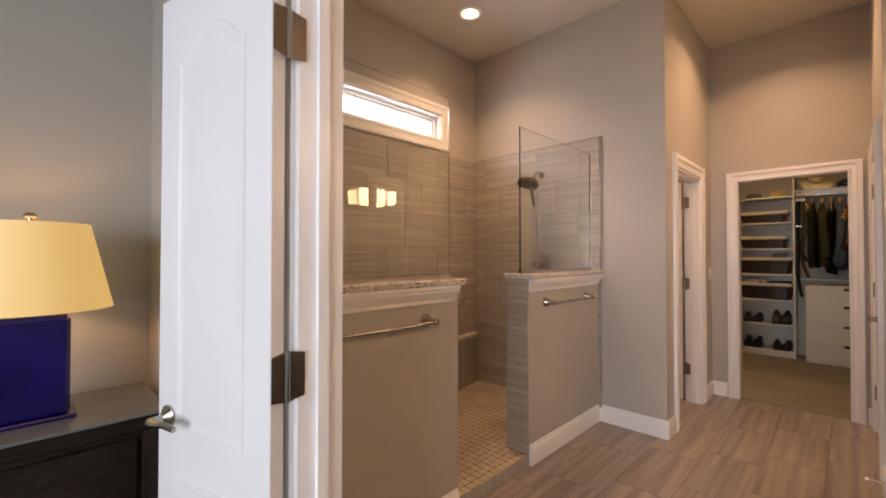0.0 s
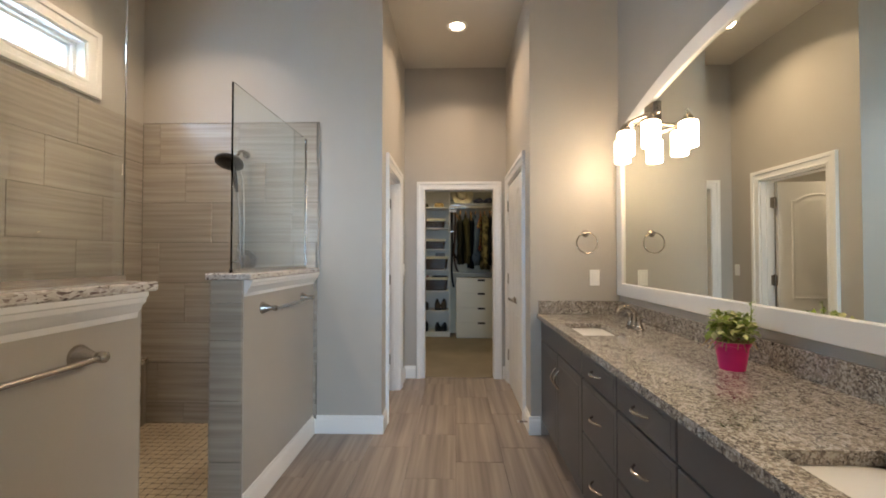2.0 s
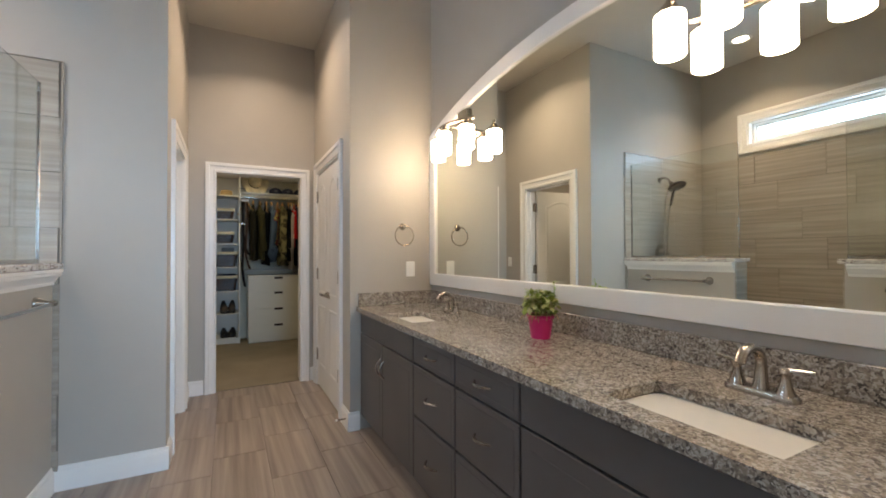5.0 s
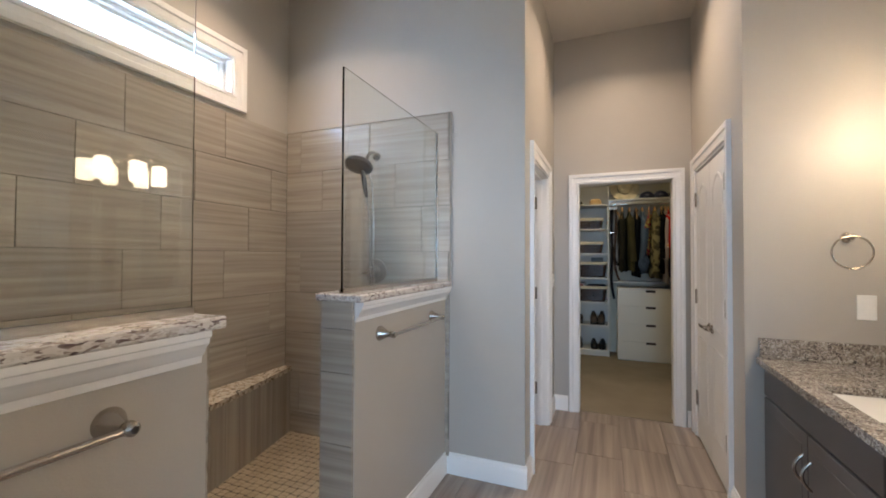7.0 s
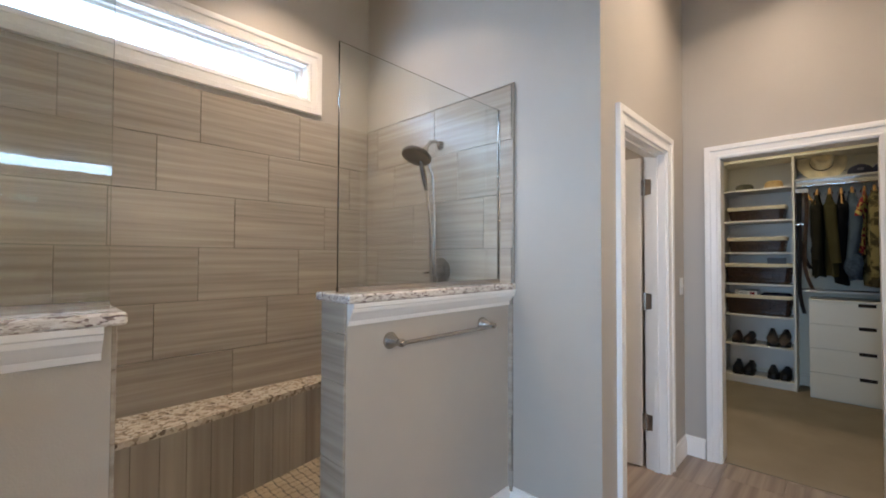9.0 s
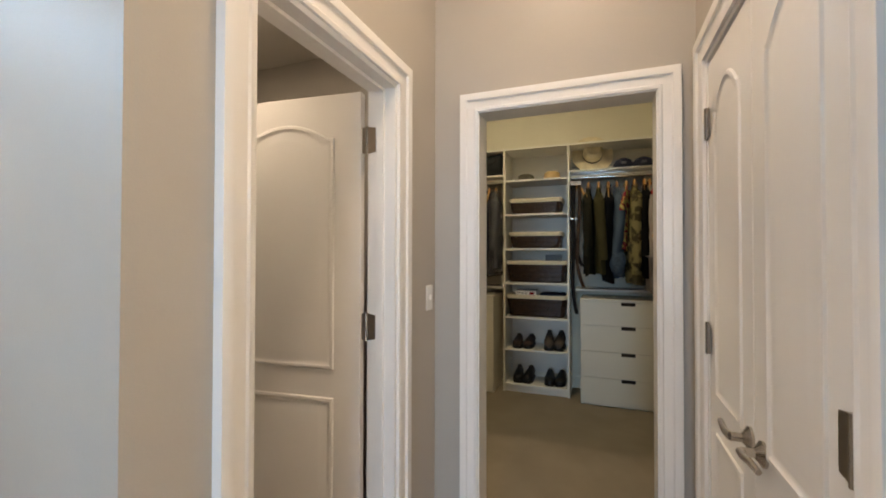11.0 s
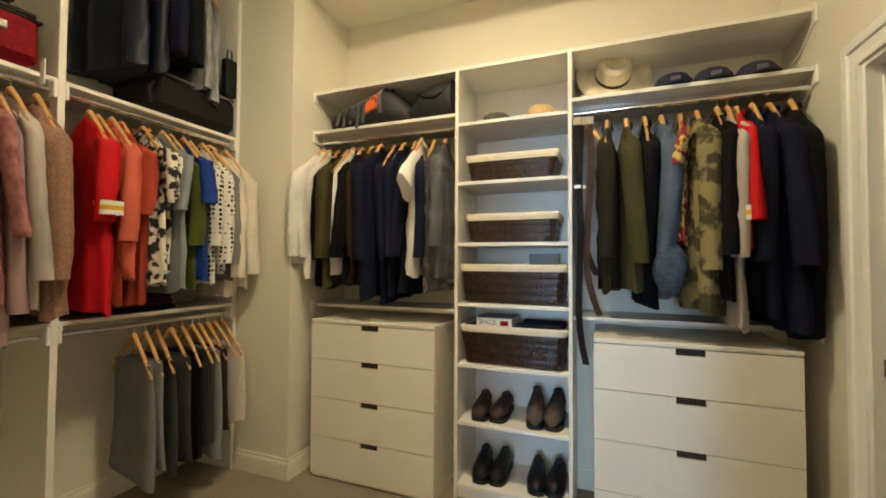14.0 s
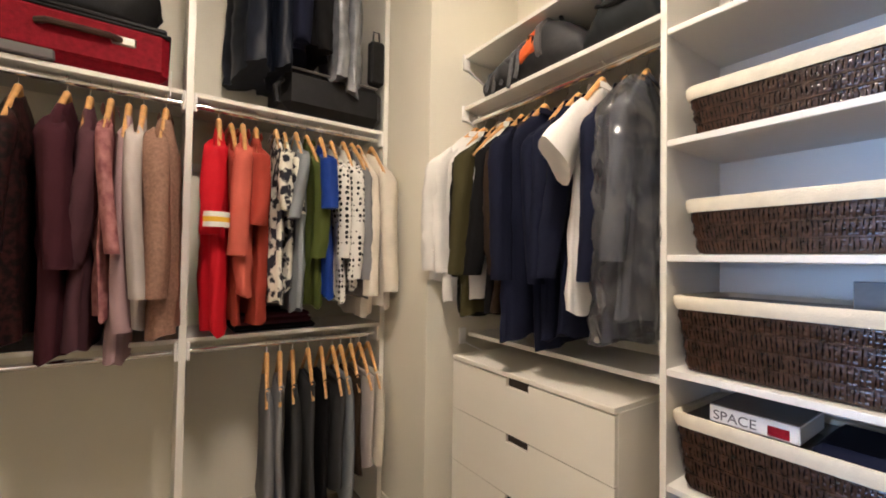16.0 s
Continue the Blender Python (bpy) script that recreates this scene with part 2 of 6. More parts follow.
# ---- mesh tools ----
class Geo:
    def __init__(self):
        self.v, self.f = [], []

    def add(self, verts, faces):
        o = len(self.v)
        self.v += [tuple(p) for p in verts]
        self.f += [tuple(i + o for i in f) for f in faces]
        return self

    def box(self, x0, x1, y0, y1, z0, z1, b=0.0):
        lo, hi = (min(x0, x1), min(y0, y1), min(z0, z1)), (max(x0, x1), max(y0, y1), max(z0, z1))
        if b <= 0:
            vs = [(x, y, z) for x in (lo[0], hi[0]) for y in (lo[1], hi[1]) for z in (lo[2], hi[2])]
            return self.add(vs, [(0, 1, 3, 2), (4, 6, 7, 5), (0, 4, 5, 1), (2, 3, 7, 6), (0, 2, 6, 4), (1, 5, 7, 3)])
        b = min(b, 0.45 * min(hi[i] - lo[i] for i in range(3)))
        vs, ix = [], {}
        for s in [(i, j, k) for i in (0, 1) for j in (0, 1) for k in (0, 1)]:
            for a in range(3):
                p = [hi[c] if s[c] else lo[c] for c in range(3)]
                for c in range(3):
                    if c != a:
                        p[c] += -b if s[c] else b
                ix[s, a] = len(vs)
                vs.append(p)
        fs = []
        for a in range(3):
            o1, o2 = [c for c in range(3) if c != a]
            for e in (0, 1):
                q = []
                for d1, d2 in ((0, 0), (1, 0), (1, 1), (0, 1)):
                    s = [0, 0, 0]
                    s[a], s[o1], s[o2] = e, d1, d2
                    q.append(ix[tuple(s), a])
                fs.append(q)
            for d1 in (0, 1):
                for d2 in (0, 1):
                    s0, s1 = [0, 0, 0], [0, 0, 0]
                    s0[o1] = s1[o1] = d1
                    s0[o2] = s1[o2] = d2
                    s1[a] = 1
                    s0, s1 = tuple(s0), tuple(s1)
                    fs.append([ix[s0, o1], ix[s1, o1], ix[s1, o2], ix[s0, o2]])
        for s in [(i, j, k) for i in (0, 1) for j in (0, 1) for k in (0, 1)]:
            fs.append([ix[s, 0], ix[s, 1], ix[s, 2]])
        return self.add(vs, fs)

    def loft(self, rings, closed=True, caps=True):
        n = len(rings[0])
        vs = [p for r in rings for p in r]
        fs = []
        for i in range(len(rings) - 1):
            for j in range(n if closed else n - 1):
                k = (j + 1) % n
                fs.append((i * n + j, i * n + k, (i + 1) * n + k, (i + 1) * n + j))
        if caps and closed:
            fs.append(tuple(range(n)))
            fs.append(tuple((len(rings) - 1) * n + j for j in range(n)))
        return self.add(vs, fs)

    def lathe(self, prof, c=(0, 0, 0), n=20, axis="z", caps=True):
        rings = []
        for r, h in prof:
            ring = []
            for j in range(n):
                a = 2 * math.pi * j / n
                p = (r * math.cos(a), r * math.sin(a), h)
                if axis == "x":
                    p = (h, p[0], p[1])
                elif axis == "y":
                    p = (p[0], h, p[1])
                ring.append((p[0] + c[0], p[1] + c[1], p[2] + c[2]))
            rings.append(ring)
        return self.loft(rings, caps=caps)

    def tube(self, pts, r, n=8):
        pts = [Vector(p) for p in pts]
        rad = r if isinstance(r, (list, tuple)) else [r] * len(pts)
        rings, up = [], None
        for i, p in enumerate(pts):
            d = (pts[min(i + 1, len(pts) - 1)] - pts[max(i - 1, 0)]).normalized()
            if up is None:
                up = Vector((0, 0, 1)) if abs(d.z) < 0.9 else Vector((1, 0, 0))
            s = d.cross(up).normalized()
            up = s.cross(d).normalized()
            rings.append([p + rad[i] * (math.cos(2 * math.pi * j / n) * s + math.sin(2 * math.pi * j / n) * up) for j in range(n)])
        return self.loft(rings)

    def prism(self, outline, a0, a1, plane="xy"):
        def m(u, v, w):
            return {"xy": (u, v, w), "xz": (u, w, v), "yz": (w, u, v)}[plane]
        n = len(outline)
        self.add([m(u, v, a0) for u, v in outline] + [m(u, v, a1) for u, v in outline],
                 [tuple(range(n)), tuple(range(n, 2 * n))] + [(j, (j + 1) % n, n + (j + 1) % n, n + j) for j in range(n)])
        return self

    def moved(self, m):
        self.v = [tuple(m @ Vector(p)) for p in self.v]
        return self

    def mesh(self, name, material, sharp=35):
        me = bpy.data.meshes.new(name)
        me.from_pydata(self.v, [], self.f)
        bm = bmesh.new()
        bm.from_mesh(me)
        bmesh.ops.recalc_face_normals(bm, faces=bm.faces)
        bm.to_mesh(me)
        bm.free()
        me.shade_smooth()
        me.set_sharp_from_angle(angle=radians(sharp))
        me.materials.append(material)
        return me


def thing(name, loc, label, category, group=""):
    o = new(name)
    o.empty_display_size = 0.05
    o.location = loc
    return tagged(o, label, category, group)


def part(name, geo, material, parent, label="", sharp=35):
    o = new(name, geo if isinstance(geo, bpy.types.Mesh) else geo.mesh(name, material, sharp))
    o.parent = parent
    if parent.parent is None:
        o.matrix_parent_inverse = Matrix.Translation(-parent.location)
    if label:
        tagged(o, label)
    return o


def solid(name, geo, material, label="", category="", group="", kind="", sharp=35):
    return tagged(new(name, geo.mesh(name, material, sharp)), label, category, group, kind)


def cells(lo, hi, holes, axis):
    """A slab lo..hi with box holes (a0, a1, b0, b1) through its axis; a and b are the two other axes in order."""
    o = [c for c in range(3) if c != axis]
    holes = [(max(h[0], lo[o[0]]), min(h[1], hi[o[0]]), max(h[2], lo[o[1]]), min(h[3], hi[o[1]])) for h in holes]
    A = sorted({lo[o[0]], hi[o[0]], *[h[i] for h in holes for i in (0, 1)]})
    B = sorted({lo[o[1]], hi[o[1]], *[h[i] for h in holes for i in (2, 3)]})
    def full(i, j):
        if not (0 <= i < len(A) - 1 and 0 <= j < len(B) - 1):
            return False
        ca, cb = (A[i] + A[i + 1]) / 2, (B[j] + B[j + 1]) / 2
        return not any(h[0] < ca < h[1] and h[2] < cb < h[3] for h in holes)
    g = Geo()
    def P(a, b, c):
        p = [0, 0, 0]
        p[o[0]], p[o[1]], p[axis] = a, b, c
        return p
    for i in range(len(A) - 1):
        for j in range(len(B) - 1):
            if not full(i, j):
                continue
            a0, a1, b0, b1, c0, c1 = A[i], A[i + 1], B[j], B[j + 1], lo[axis], hi[axis]
            for c in (c0, c1):
                g.add([P(a0, b0, c), P(a1, b0, c), P(a1, b1, c), P(a0, b1, c)], [(0, 1, 2, 3)])
            for di, dj, q in ((-1, 0, (a0, b0, a0, b1)), (1, 0, (a1, b0, a1, b1)), (0, -1, (a0, b0, a1, b0)), (0, 1, (a0, b1, a1, b1))):
                if not full(i + di, j + dj):
                    g.add([P(q[0], q[1], c0), P(q[2], q[3], c0), P(q[2], q[3], c1), P(q[0], q[1], c1)], [(0, 1, 2, 3)])
    bm = bmesh.new()
    vs = [bm.verts.new(p) for p in g.v]
    for f in g.f:
        bm.faces.new([vs[k] for k in f])
    bmesh.ops.remove_doubles(bm, verts=bm.verts, dist=1e-5)
    bm.verts.index_update()
    r = Geo()
    r.v = [tuple(v.co) for v in bm.verts]
    r.f = [tuple(v.index for v in f.verts) for f in bm.faces]
    bm.free()
    return r


def wall(name, lo, hi, material, holes=(), axis=None, label="painted wall"):
    if axis is None:
        axis = min(range(2), key=lambda i: hi[i] - lo[i])
    return solid(name, cells(lo, hi, list(holes), axis), material, label, "wall", kind="structure")


def plane_m(axis, pos, side):
    """Local u, v, n (along the wall, up, out of it) to the world; axis the wall's normal, side the way it faces."""
    if axis == "x":
        return Matrix(((0, 0, side, pos), (1, 0, 0, 0), (0, 1, 0, 0), (0, 0, 0, 1)))
    return Matrix(((1, 0, 0, 0), (0, 0, side, pos), (0, 1, 0, 0), (0, 0, 0, 1)))


def sweep_u(prof, u0, u1, v1, m, v0=0.0):
    """A casing profile of (outward, proud) points round three sides of an opening."""
    g = Geo()
    rings = []
    for u, v, su, sv in ((u0, v0, -1, 0), (u0, v1, -1, 1), (u1, v1, 1, 1), (u1, v0, 1, 0)):
        rings.append([(u + su * d, v + sv * d, h) for d, h in prof])
    return g.loft(rings).moved(m)


def sweep_rect(prof, u0, u1, v0, v1, m):
    g = Geo()
    rings = []
    for u, v, su, sv in ((u0, v0, -1, -1), (u0, v1, -1, 1), (u1, v1, 1, 1), (u1, v0, 1, -1), (u0, v0, -1, -1)):
        rings.append([(u + su * d, v + sv * d, h) for d, h in prof])
    return g.loft(rings, caps=False).moved(m)


CASE = [(0.0, 0.0), (0.0, 0.012), (0.012, 0.016), (0.018, 0.012), (0.052, 0.015), (0.058, 0.022), (0.078, 0.026), (0.09, 0.024), (0.092, 0.0)]
BASE = [(0.0, 0.0), (0.016, 0.0), (0.016, 0.095), (0.012, 0.108), (0.007, 0.114), (0.006, 0.13), (0.0, 0.132)]


def baseboard(u0, u1, m, material, label="white painted baseboard"):
    g = Geo().loft([[(u, v, h) for h, v in BASE] for u in (u0, u1)]).moved(m)
    return solid("baseboard", g, material, label, "baseboard", kind="structure")


# ---- large structure ----
WX0, WX1 = 0.65, 0.76        # wall between bedroom and bathroom
NY = 3.357                   # bathroom north wall face
VY = -0.225                  # vanity wall face
EX = 3.53                    # shower end wall face
CY0, CY1 = 0.43, 1.53        # corridor walls
FX0, FX1 = 4.93, 5.06        # wall between corridor and closet
BX = 7.55                    # closet back wall
OPEN_D = (0.49, 1.465)       # bathroom doorway
OPEN_C = (0.564, 1.314)      # closet doorway
OPEN_W = (3.80, 4.53)       # toilet room doorway
OPEN_P = (3.845, 4.77)      # linen closet doorway
WIN = (1.21, 3.034, 2.435, 2.685)

floor = solid("floor", Geo().box(WX0 + 0.055, FX0 + 0.03, VY - 0.1, NY + 0.1, -0.1, -0.006), FGROUT, "grey-brown wood-look tile floor", "floor", kind="structure")
solid("floor_bedroom", Geo().box(-3.1, WX0 + 0.055, -2.1, 3.1, -0.1, 0.004), CARPET, "beige bedroom carpet", "floor", kind="structure")
solid("floor_closet", Geo().box(FX0 + 0.03, BX + 0.1, -0.9, 3.6, -0.1, 0.008), CARPET, "beige cut-pile closet carpet", "floor", kind="structure")
solid("ceiling", Geo().box(WX0 + 0.055, FX0 + 0.065, VY - 0.1, NY + 0.1, CEIL, CEIL + 0.1), CEILP, "painted bathroom ceiling", "ceiling", kind="structure")
solid("ceiling_bedroom", Geo().box(-3.1, WX0 + 0.055, -2.1, 3.1, 3.05, 3.15), CEILP, "painted bedroom ceiling", "ceiling", kind="structure")
solid("ceiling_closet", Geo().box(FX0 + 0.065, 6.95, -0.05, 3.6, CEIL, CEIL + 0.1), CREAM, "cream closet ceiling", "ceiling", kind="structure")
solid("ceiling_alcove", Geo().box(6.95, BX + 0.1, -0.05, 2.8, 3.05, CEIL + 0.1), CREAM, "lowered cream ceiling over the closet alcove", "ceiling", kind="structure")

wall("wall_west", (WX0, -2.1, 0), (WX1, 3.5, CEIL), WALL, [(*OPEN_D, -1, 2.04)])
wall("wall_north", (WX1, NY, 0), (3.65, NY + 0.16, CEIL), WALL, [WIN])
wall("wall_shower_east", (EX, CY1, 0), (EX + 0.12, NY, CEIL), WALL)
wall("wall_corridor_north", (EX + 0.12, CY1, 0), (FX0, CY1 + 0.12, CEIL), WALL, [(*OPEN_W, -1, 2.04)])
wall("wall_corridor_south", (EX + 0.15, CY0 - 0.12, 0), (FX0, CY0, CEIL), WALL, [(*OPEN_P, -1, 2.06)])
wall("wall_vanity_end", (EX + 0.012, VY, 0), (EX + 0.15, CY0, CEIL), WALL)
wall("wall_south", (WX1, VY - 0.12, 0), (FX0, VY, CEIL), WALL)
wall("wall_closet_door", (FX0, -0.9, 0), (FX0 + 0.065, 3.6, CEIL), WALL, [(*OPEN_C, -1, 2.035)], 0)
wall("wall_closet_west", (FX0 + 0.065, -0.9, 0), (FX1, 3.6, CEIL), CREAM, [(*OPEN_C, -1, 2.035)], 0)
wall("wall_closet_north", (FX1, 3.47, 0), (6.98, 3.6, CEIL), CREAM)
wall("wall_closet_return", (6.98, 2.69, 0), (BX, 3.6, CEIL), CREAM)
wall("wall_closet_back", (BX, -0.1, 0), (BX + 0.12, 3.6, CEIL), CREAM)
OPEN_S = (6.02, 6.86)
wall("wall_closet_south", (FX1, -0.07, 0), (BX, 0.05, CEIL), CREAM, [(*OPEN_S, -1, 2.04)], 1)
solid("ceiling_toilet_room", Geo().box(EX + 0.12, FX0, CY1 + 0.12, 3.3, 2.44, 2.5), CEILP, "painted toilet room ceiling", "ceiling", kind="structure")
fl0 = thing("toilet_room_light", (4.2, 2.3, 2.44), "flush white ceiling light in the toilet room", "ceiling light")
part("rim", Geo().lathe([(0.14, 0), (0.14, -0.03), (0.12, -0.05)], (4.2, 2.3, 2.44), 24), TRIM, fl0)
part("diffuser", Geo().lathe([(0.12, -0.05), (0.08, -0.07), (0.02, -0.075)], (4.2, 2.3, 2.44), 24), DLENS, fl0, "glowing diffuser")
wall("wall_toilet_north", (EX + 0.12, 3.3, 0), (FX0, 3.42, CEIL), WALL)
wall("wall_hall_south", (5.8, -0.9, 0), (7.2, -0.78, 2.6), WALL)
wall("wall_hall_side", (5.7, -0.9, 0), (5.8, -0.07, 2.6), WALL)
wall("wall_hall_end", (7.2, -0.9, 0), (7.3, -0.07, 2.6), WALL)
solid("ceiling_hall", Geo().box(5.7, 7.3, -0.9, -0.07, 2.6, 2.7), CEILP, "painted ceiling of the next room", "ceiling", kind="structure")
wall("wall_bedroom_north", (-3.1, 2.95, 0), (WX0, 3.07, 3.05), WALL)
wall("wall_bedroom_west", (-3.1, -2.1, 0), (-3.0, 2.95, 3.05), WALL, [(-1.2, 1.5, 0.55, 2.35)])
wall("wall_bedroom_south", (-3.0, -2.1, 0), (WX0, -2.0, 3.05), WALL)

# door casings, jamb linings and stops
def doorway(axis, pos, side, u0, u1, top, depth, material, both=True, lin=0.018, stopped=True, wide=1.0):
    m = plane_m(axis, pos, side)
    case = [(d * wide, h) for d, h in CASE]
    solid("trim", sweep_u(case, u0, u1, top, m), material, "white moulded door casing", "door casing", kind="structure")
    if both:
        solid("trim", sweep_u(case, u0, u1, top, plane_m(axis, pos - side * depth, -side)), material, "white moulded door casing", "door casing", kind="structure")
    lining = [(0.0, 0.001), (-lin, 0.001), (-lin, -depth - 0.001), (0.0, -depth - 0.001)]
    g = sweep_u(lining, u0, u1, top, m)
    stop = [(-0.018, -depth * 0.62), (-0.03, -depth * 0.62), (-0.03, -depth * 0.38), (-0.018, -depth * 0.38)]
    solid("trim", g, material, "white door jamb lining", "door jamb", kind="structure")
    if not stopped:
        return
    solid("trim", sweep_u(stop, u0, u1, top, m), material, "white door stop", "door stop", kind="structure")


doorway("x", WX1, 1, *OPEN_D, 2.04, WX1 - WX0, TRIM)
doorway("y", CY1, -1, *OPEN_W, 2.04, 0.12, TRIM)
doorway("y", CY0, 1, *OPEN_P, 2.06, 0.12, TRIM, False)
doorway("x", FX0, -1, *OPEN_C, 2.035, FX1 - FX0, TRIM, True, 0.006, False, 0.9)
doorway("y", 0.05, 1, *OPEN_S, 2.04, 0.12, TRIM)

for a in [("y", CY1, -1, EX, OPEN_W[0] - 0.092), ("y", CY1, -1, OPEN_W[1] + 0.092, FX0), ("x", EX, -1, CY1 - 0.016, 2.04), ("y", 2.04, -1, 2.50, EX),
          ("y", 2.04, -1, WX1, 1.82), ("x", FX0, -1, OPEN_C[1] + 0.092, CY1), ("x", FX0, -1, CY0, OPEN_C[0] - 0.092),
          ("y", CY0, 1, EX, OPEN_P[0] - 0.092), ("x", EX + 0.012, -1, 0.36, CY0 + 0.016), ("x", WX1, 1, OPEN_D[1] + 0.092, 2.04)]:
    baseboard(a[3], a[4], plane_m(*a[:3]), TRIM)
for a in [("x", 6.98, -1, 2.69 - 0.016, 3.47), ("y", 2.69, -1, 6.98, BX), ("y", 3.47, -1, FX1, 6.98), ("x", BX, -1, 0.05, 2.69), ("y", 0.05, 1, OPEN_S[1] + 0.092, BX),
          ("x", FX1, 1, OPEN_C[1] + 0.092, 3.47)]:
    baseboard(a[3], a[4], plane_m(*a[:3]), CREAM, "cream painted baseboard")

# window
win = thing("window_1", (2.12, NY, WIN[2]), "narrow white transom window high on the shower wall", "window")
tagged(win, kind="structure")
part("casing", sweep_rect(CASE, *WIN, plane_m("y", NY, -1)), TRIM, win)
part("reveal", sweep_rect([(0.0, 0.0), (-0.012, 0.0), (-0.012, -0.15), (0.0, -0.15)], *WIN, plane_m("y", NY, -1)), TRIM, win)
part("window_frame", sweep_rect([(-0.012, -0.06), (-0.034, -0.06), (-0.038, -0.075), (-0.056, -0.08), (-0.06, -0.09), (-0.06, -0.13), (-0.012, -0.13)], *WIN, plane_m("y", NY, -1)), TRIM, win, "white vinyl sash frame")
pane = part("pane", Geo().box(WIN[0] + 0.04, WIN[1] - 0.04, NY + 0.108, NY + 0.114, WIN[2] + 0.04, WIN[3] - 0.04), WGLASS, win)
pane.visible_shadow = False


# ---- doors ----
def panel_door(name, w, h, th, label, m, lever_u=None, lever_z=0.9, lever_dir=1, hinges=None):
    """A two-panel door with an arched upper panel. Local: u from the hinge, n through the thickness, v up."""
    d = thing(name, m.translation, label, "door")
    tagged(d, kind="structure") if name.startswith("door_") else None
    part("slab", Geo().box(0, w, -th / 2, th / 2, 0.012, h, 0.002).moved(m), DOORP, d)
    mw = 0.115 if w > 0.6 else 0.085
    def outline(z0, z1, arch, inset):
        a, b = mw + inset, w - mw - inset
        pts = [(a, z0 + inset), (b, z0 + inset), (b, z1 - inset)]
        if arch:
            for k in range(15):
                s = k / 14
                pts.append((b + (a - b) * (0.07 + 0.86 * s), z1 - inset + arch * (1 - (2 * s - 1) ** 2)))
        return pts + [(a, z1 - inset)]
    for z0, z1, arch in ((0.22, 0.79, 0.0), (0.90, h - 0.175, 0.066)):
        for s in (1, -1):
            rings = []
            for ins, hh in ((0.0, -0.002), (0.006, 0.005), (0.016, 0.006), (0.024, 0.0005), (0.034, 0.0005), (0.062, 0.0045), (0.07, 0.005)):
                rings.append([(u, s * (th / 2 + hh), v) for u, v in outline(z0, z1, arch, ins)])
            part("raised_panel", Geo().loft(rings).moved(m), DOORP, d)
    if lever_u is not None:
        for s in (1, -1):
            g = Geo().lathe([(0.03, 0.0), (0.03, 0.006), (0.018, 0.014), (0.011, 0.02), (0.011, 0.045)], n=18)
            g.moved(Matrix.Translation((lever_u, s * th / 2, lever_z)) @ Matrix.Rotation(radians(-90 * s), 4, "X"))
            g.tube([(lever_u, s * (th / 2 + 0.045), lever_z), (lever_u + lever_dir * 0.03, s * (th / 2 + 0.05), lever_z + 0.002), (lever_u + lever_dir * 0.07, s * (th / 2 + 0.048), lever_z + 0.008), (lever_u + lever_dir * 0.105, s * (th / 2 + 0.042), lever_z + 0.002)], [0.011, 0.009, 0.008, 0.007])
            part("lever_handle", g.moved(m), NICKEL, d, "brushed nickel lever handle")
    return d


def hinge(loc, leaf_a, leaf_b, material=None):
    """A butt hinge: a knuckle and two leaves, given as flat directions from the knuckle."""
    h = thing("hinge", loc, "brushed metal butt hinge on the door jamb", "hinge", "door hinges")
    x, y, z = loc
    part("knuckle", Geo().lathe([(0.0065, -0.055), (0.0065, 0.055)], loc, 10), NICKEL, h)
    for dx, dy in (leaf_a, leaf_b):
        v = Vector((dx, dy, 0)).normalized()
        n = Vector((-v.y, v.x, 0)) * 0.0015
        o = Vector(loc)
        ring = []
        for zz in (-0.054, 0.054):
            ring.append([o + v * 0.005 + n + Vector((0, 0, zz)), o + v * 0.04 + n + Vector((0, 0, zz * 0.88)), o + v * 0.04 - n + Vector((0, 0, zz * 0.88)), o + v * 0.005 - n + Vector((0, 0, zz))])
        part("leaf", Geo().loft(ring), BRONZE, h)


def door_m(hx, hy, ang):
    return Matrix.Translation((hx, hy, 0)) @ Matrix.Rotation(radians(ang), 4, "Z")


panel_door("door_1", 0.455, 2.02, 0.035, "white arched-panel bathroom door leaf standing open", door_m(0.605, 1.452, 103.8), 0.40, 0.925, -1)
panel_door("door_2", 0.70, 2.02, 0.035, "white arched-panel toilet room door standing open", door_m(4.512, CY1 + 0.145, 95.5), 0.63, 0.925, -1)
panel_door("door_3", 0.443, 2.03, 0.035, "white arched-panel linen closet door leaf, closed", door_m(OPEN_P[0] + 0.018, CY0 - 0.02, 0), 0.38, 0.905, -1)
panel_door("door_4", 0.443, 2.03, 0.035, "white arched-panel linen closet door leaf, closed", Matrix.Translation((OPEN_P[1] - 0.018, CY0 - 0.02, 0)) @ Matrix.Rotation(math.pi, 4, "Z"), 0.42, 0.905, -1)
for z in (0.3, 1.08, 1.825):
    hinge((0.623, 1.444, z), (1, 0.0), (-0.96, -0.276))
    hinge((4.511, CY1 + 0.125, z), (0.0, -1), (-0.15, 1))
    hinge((OPEN_P[0] + 0.016, CY0 + 0.004, z), (1, 0), (-0.3, 0.02))
    hinge((OPEN_P[1] - 0.016, CY0 + 0.004, z), (-1, 0), (0.3, 0.02))


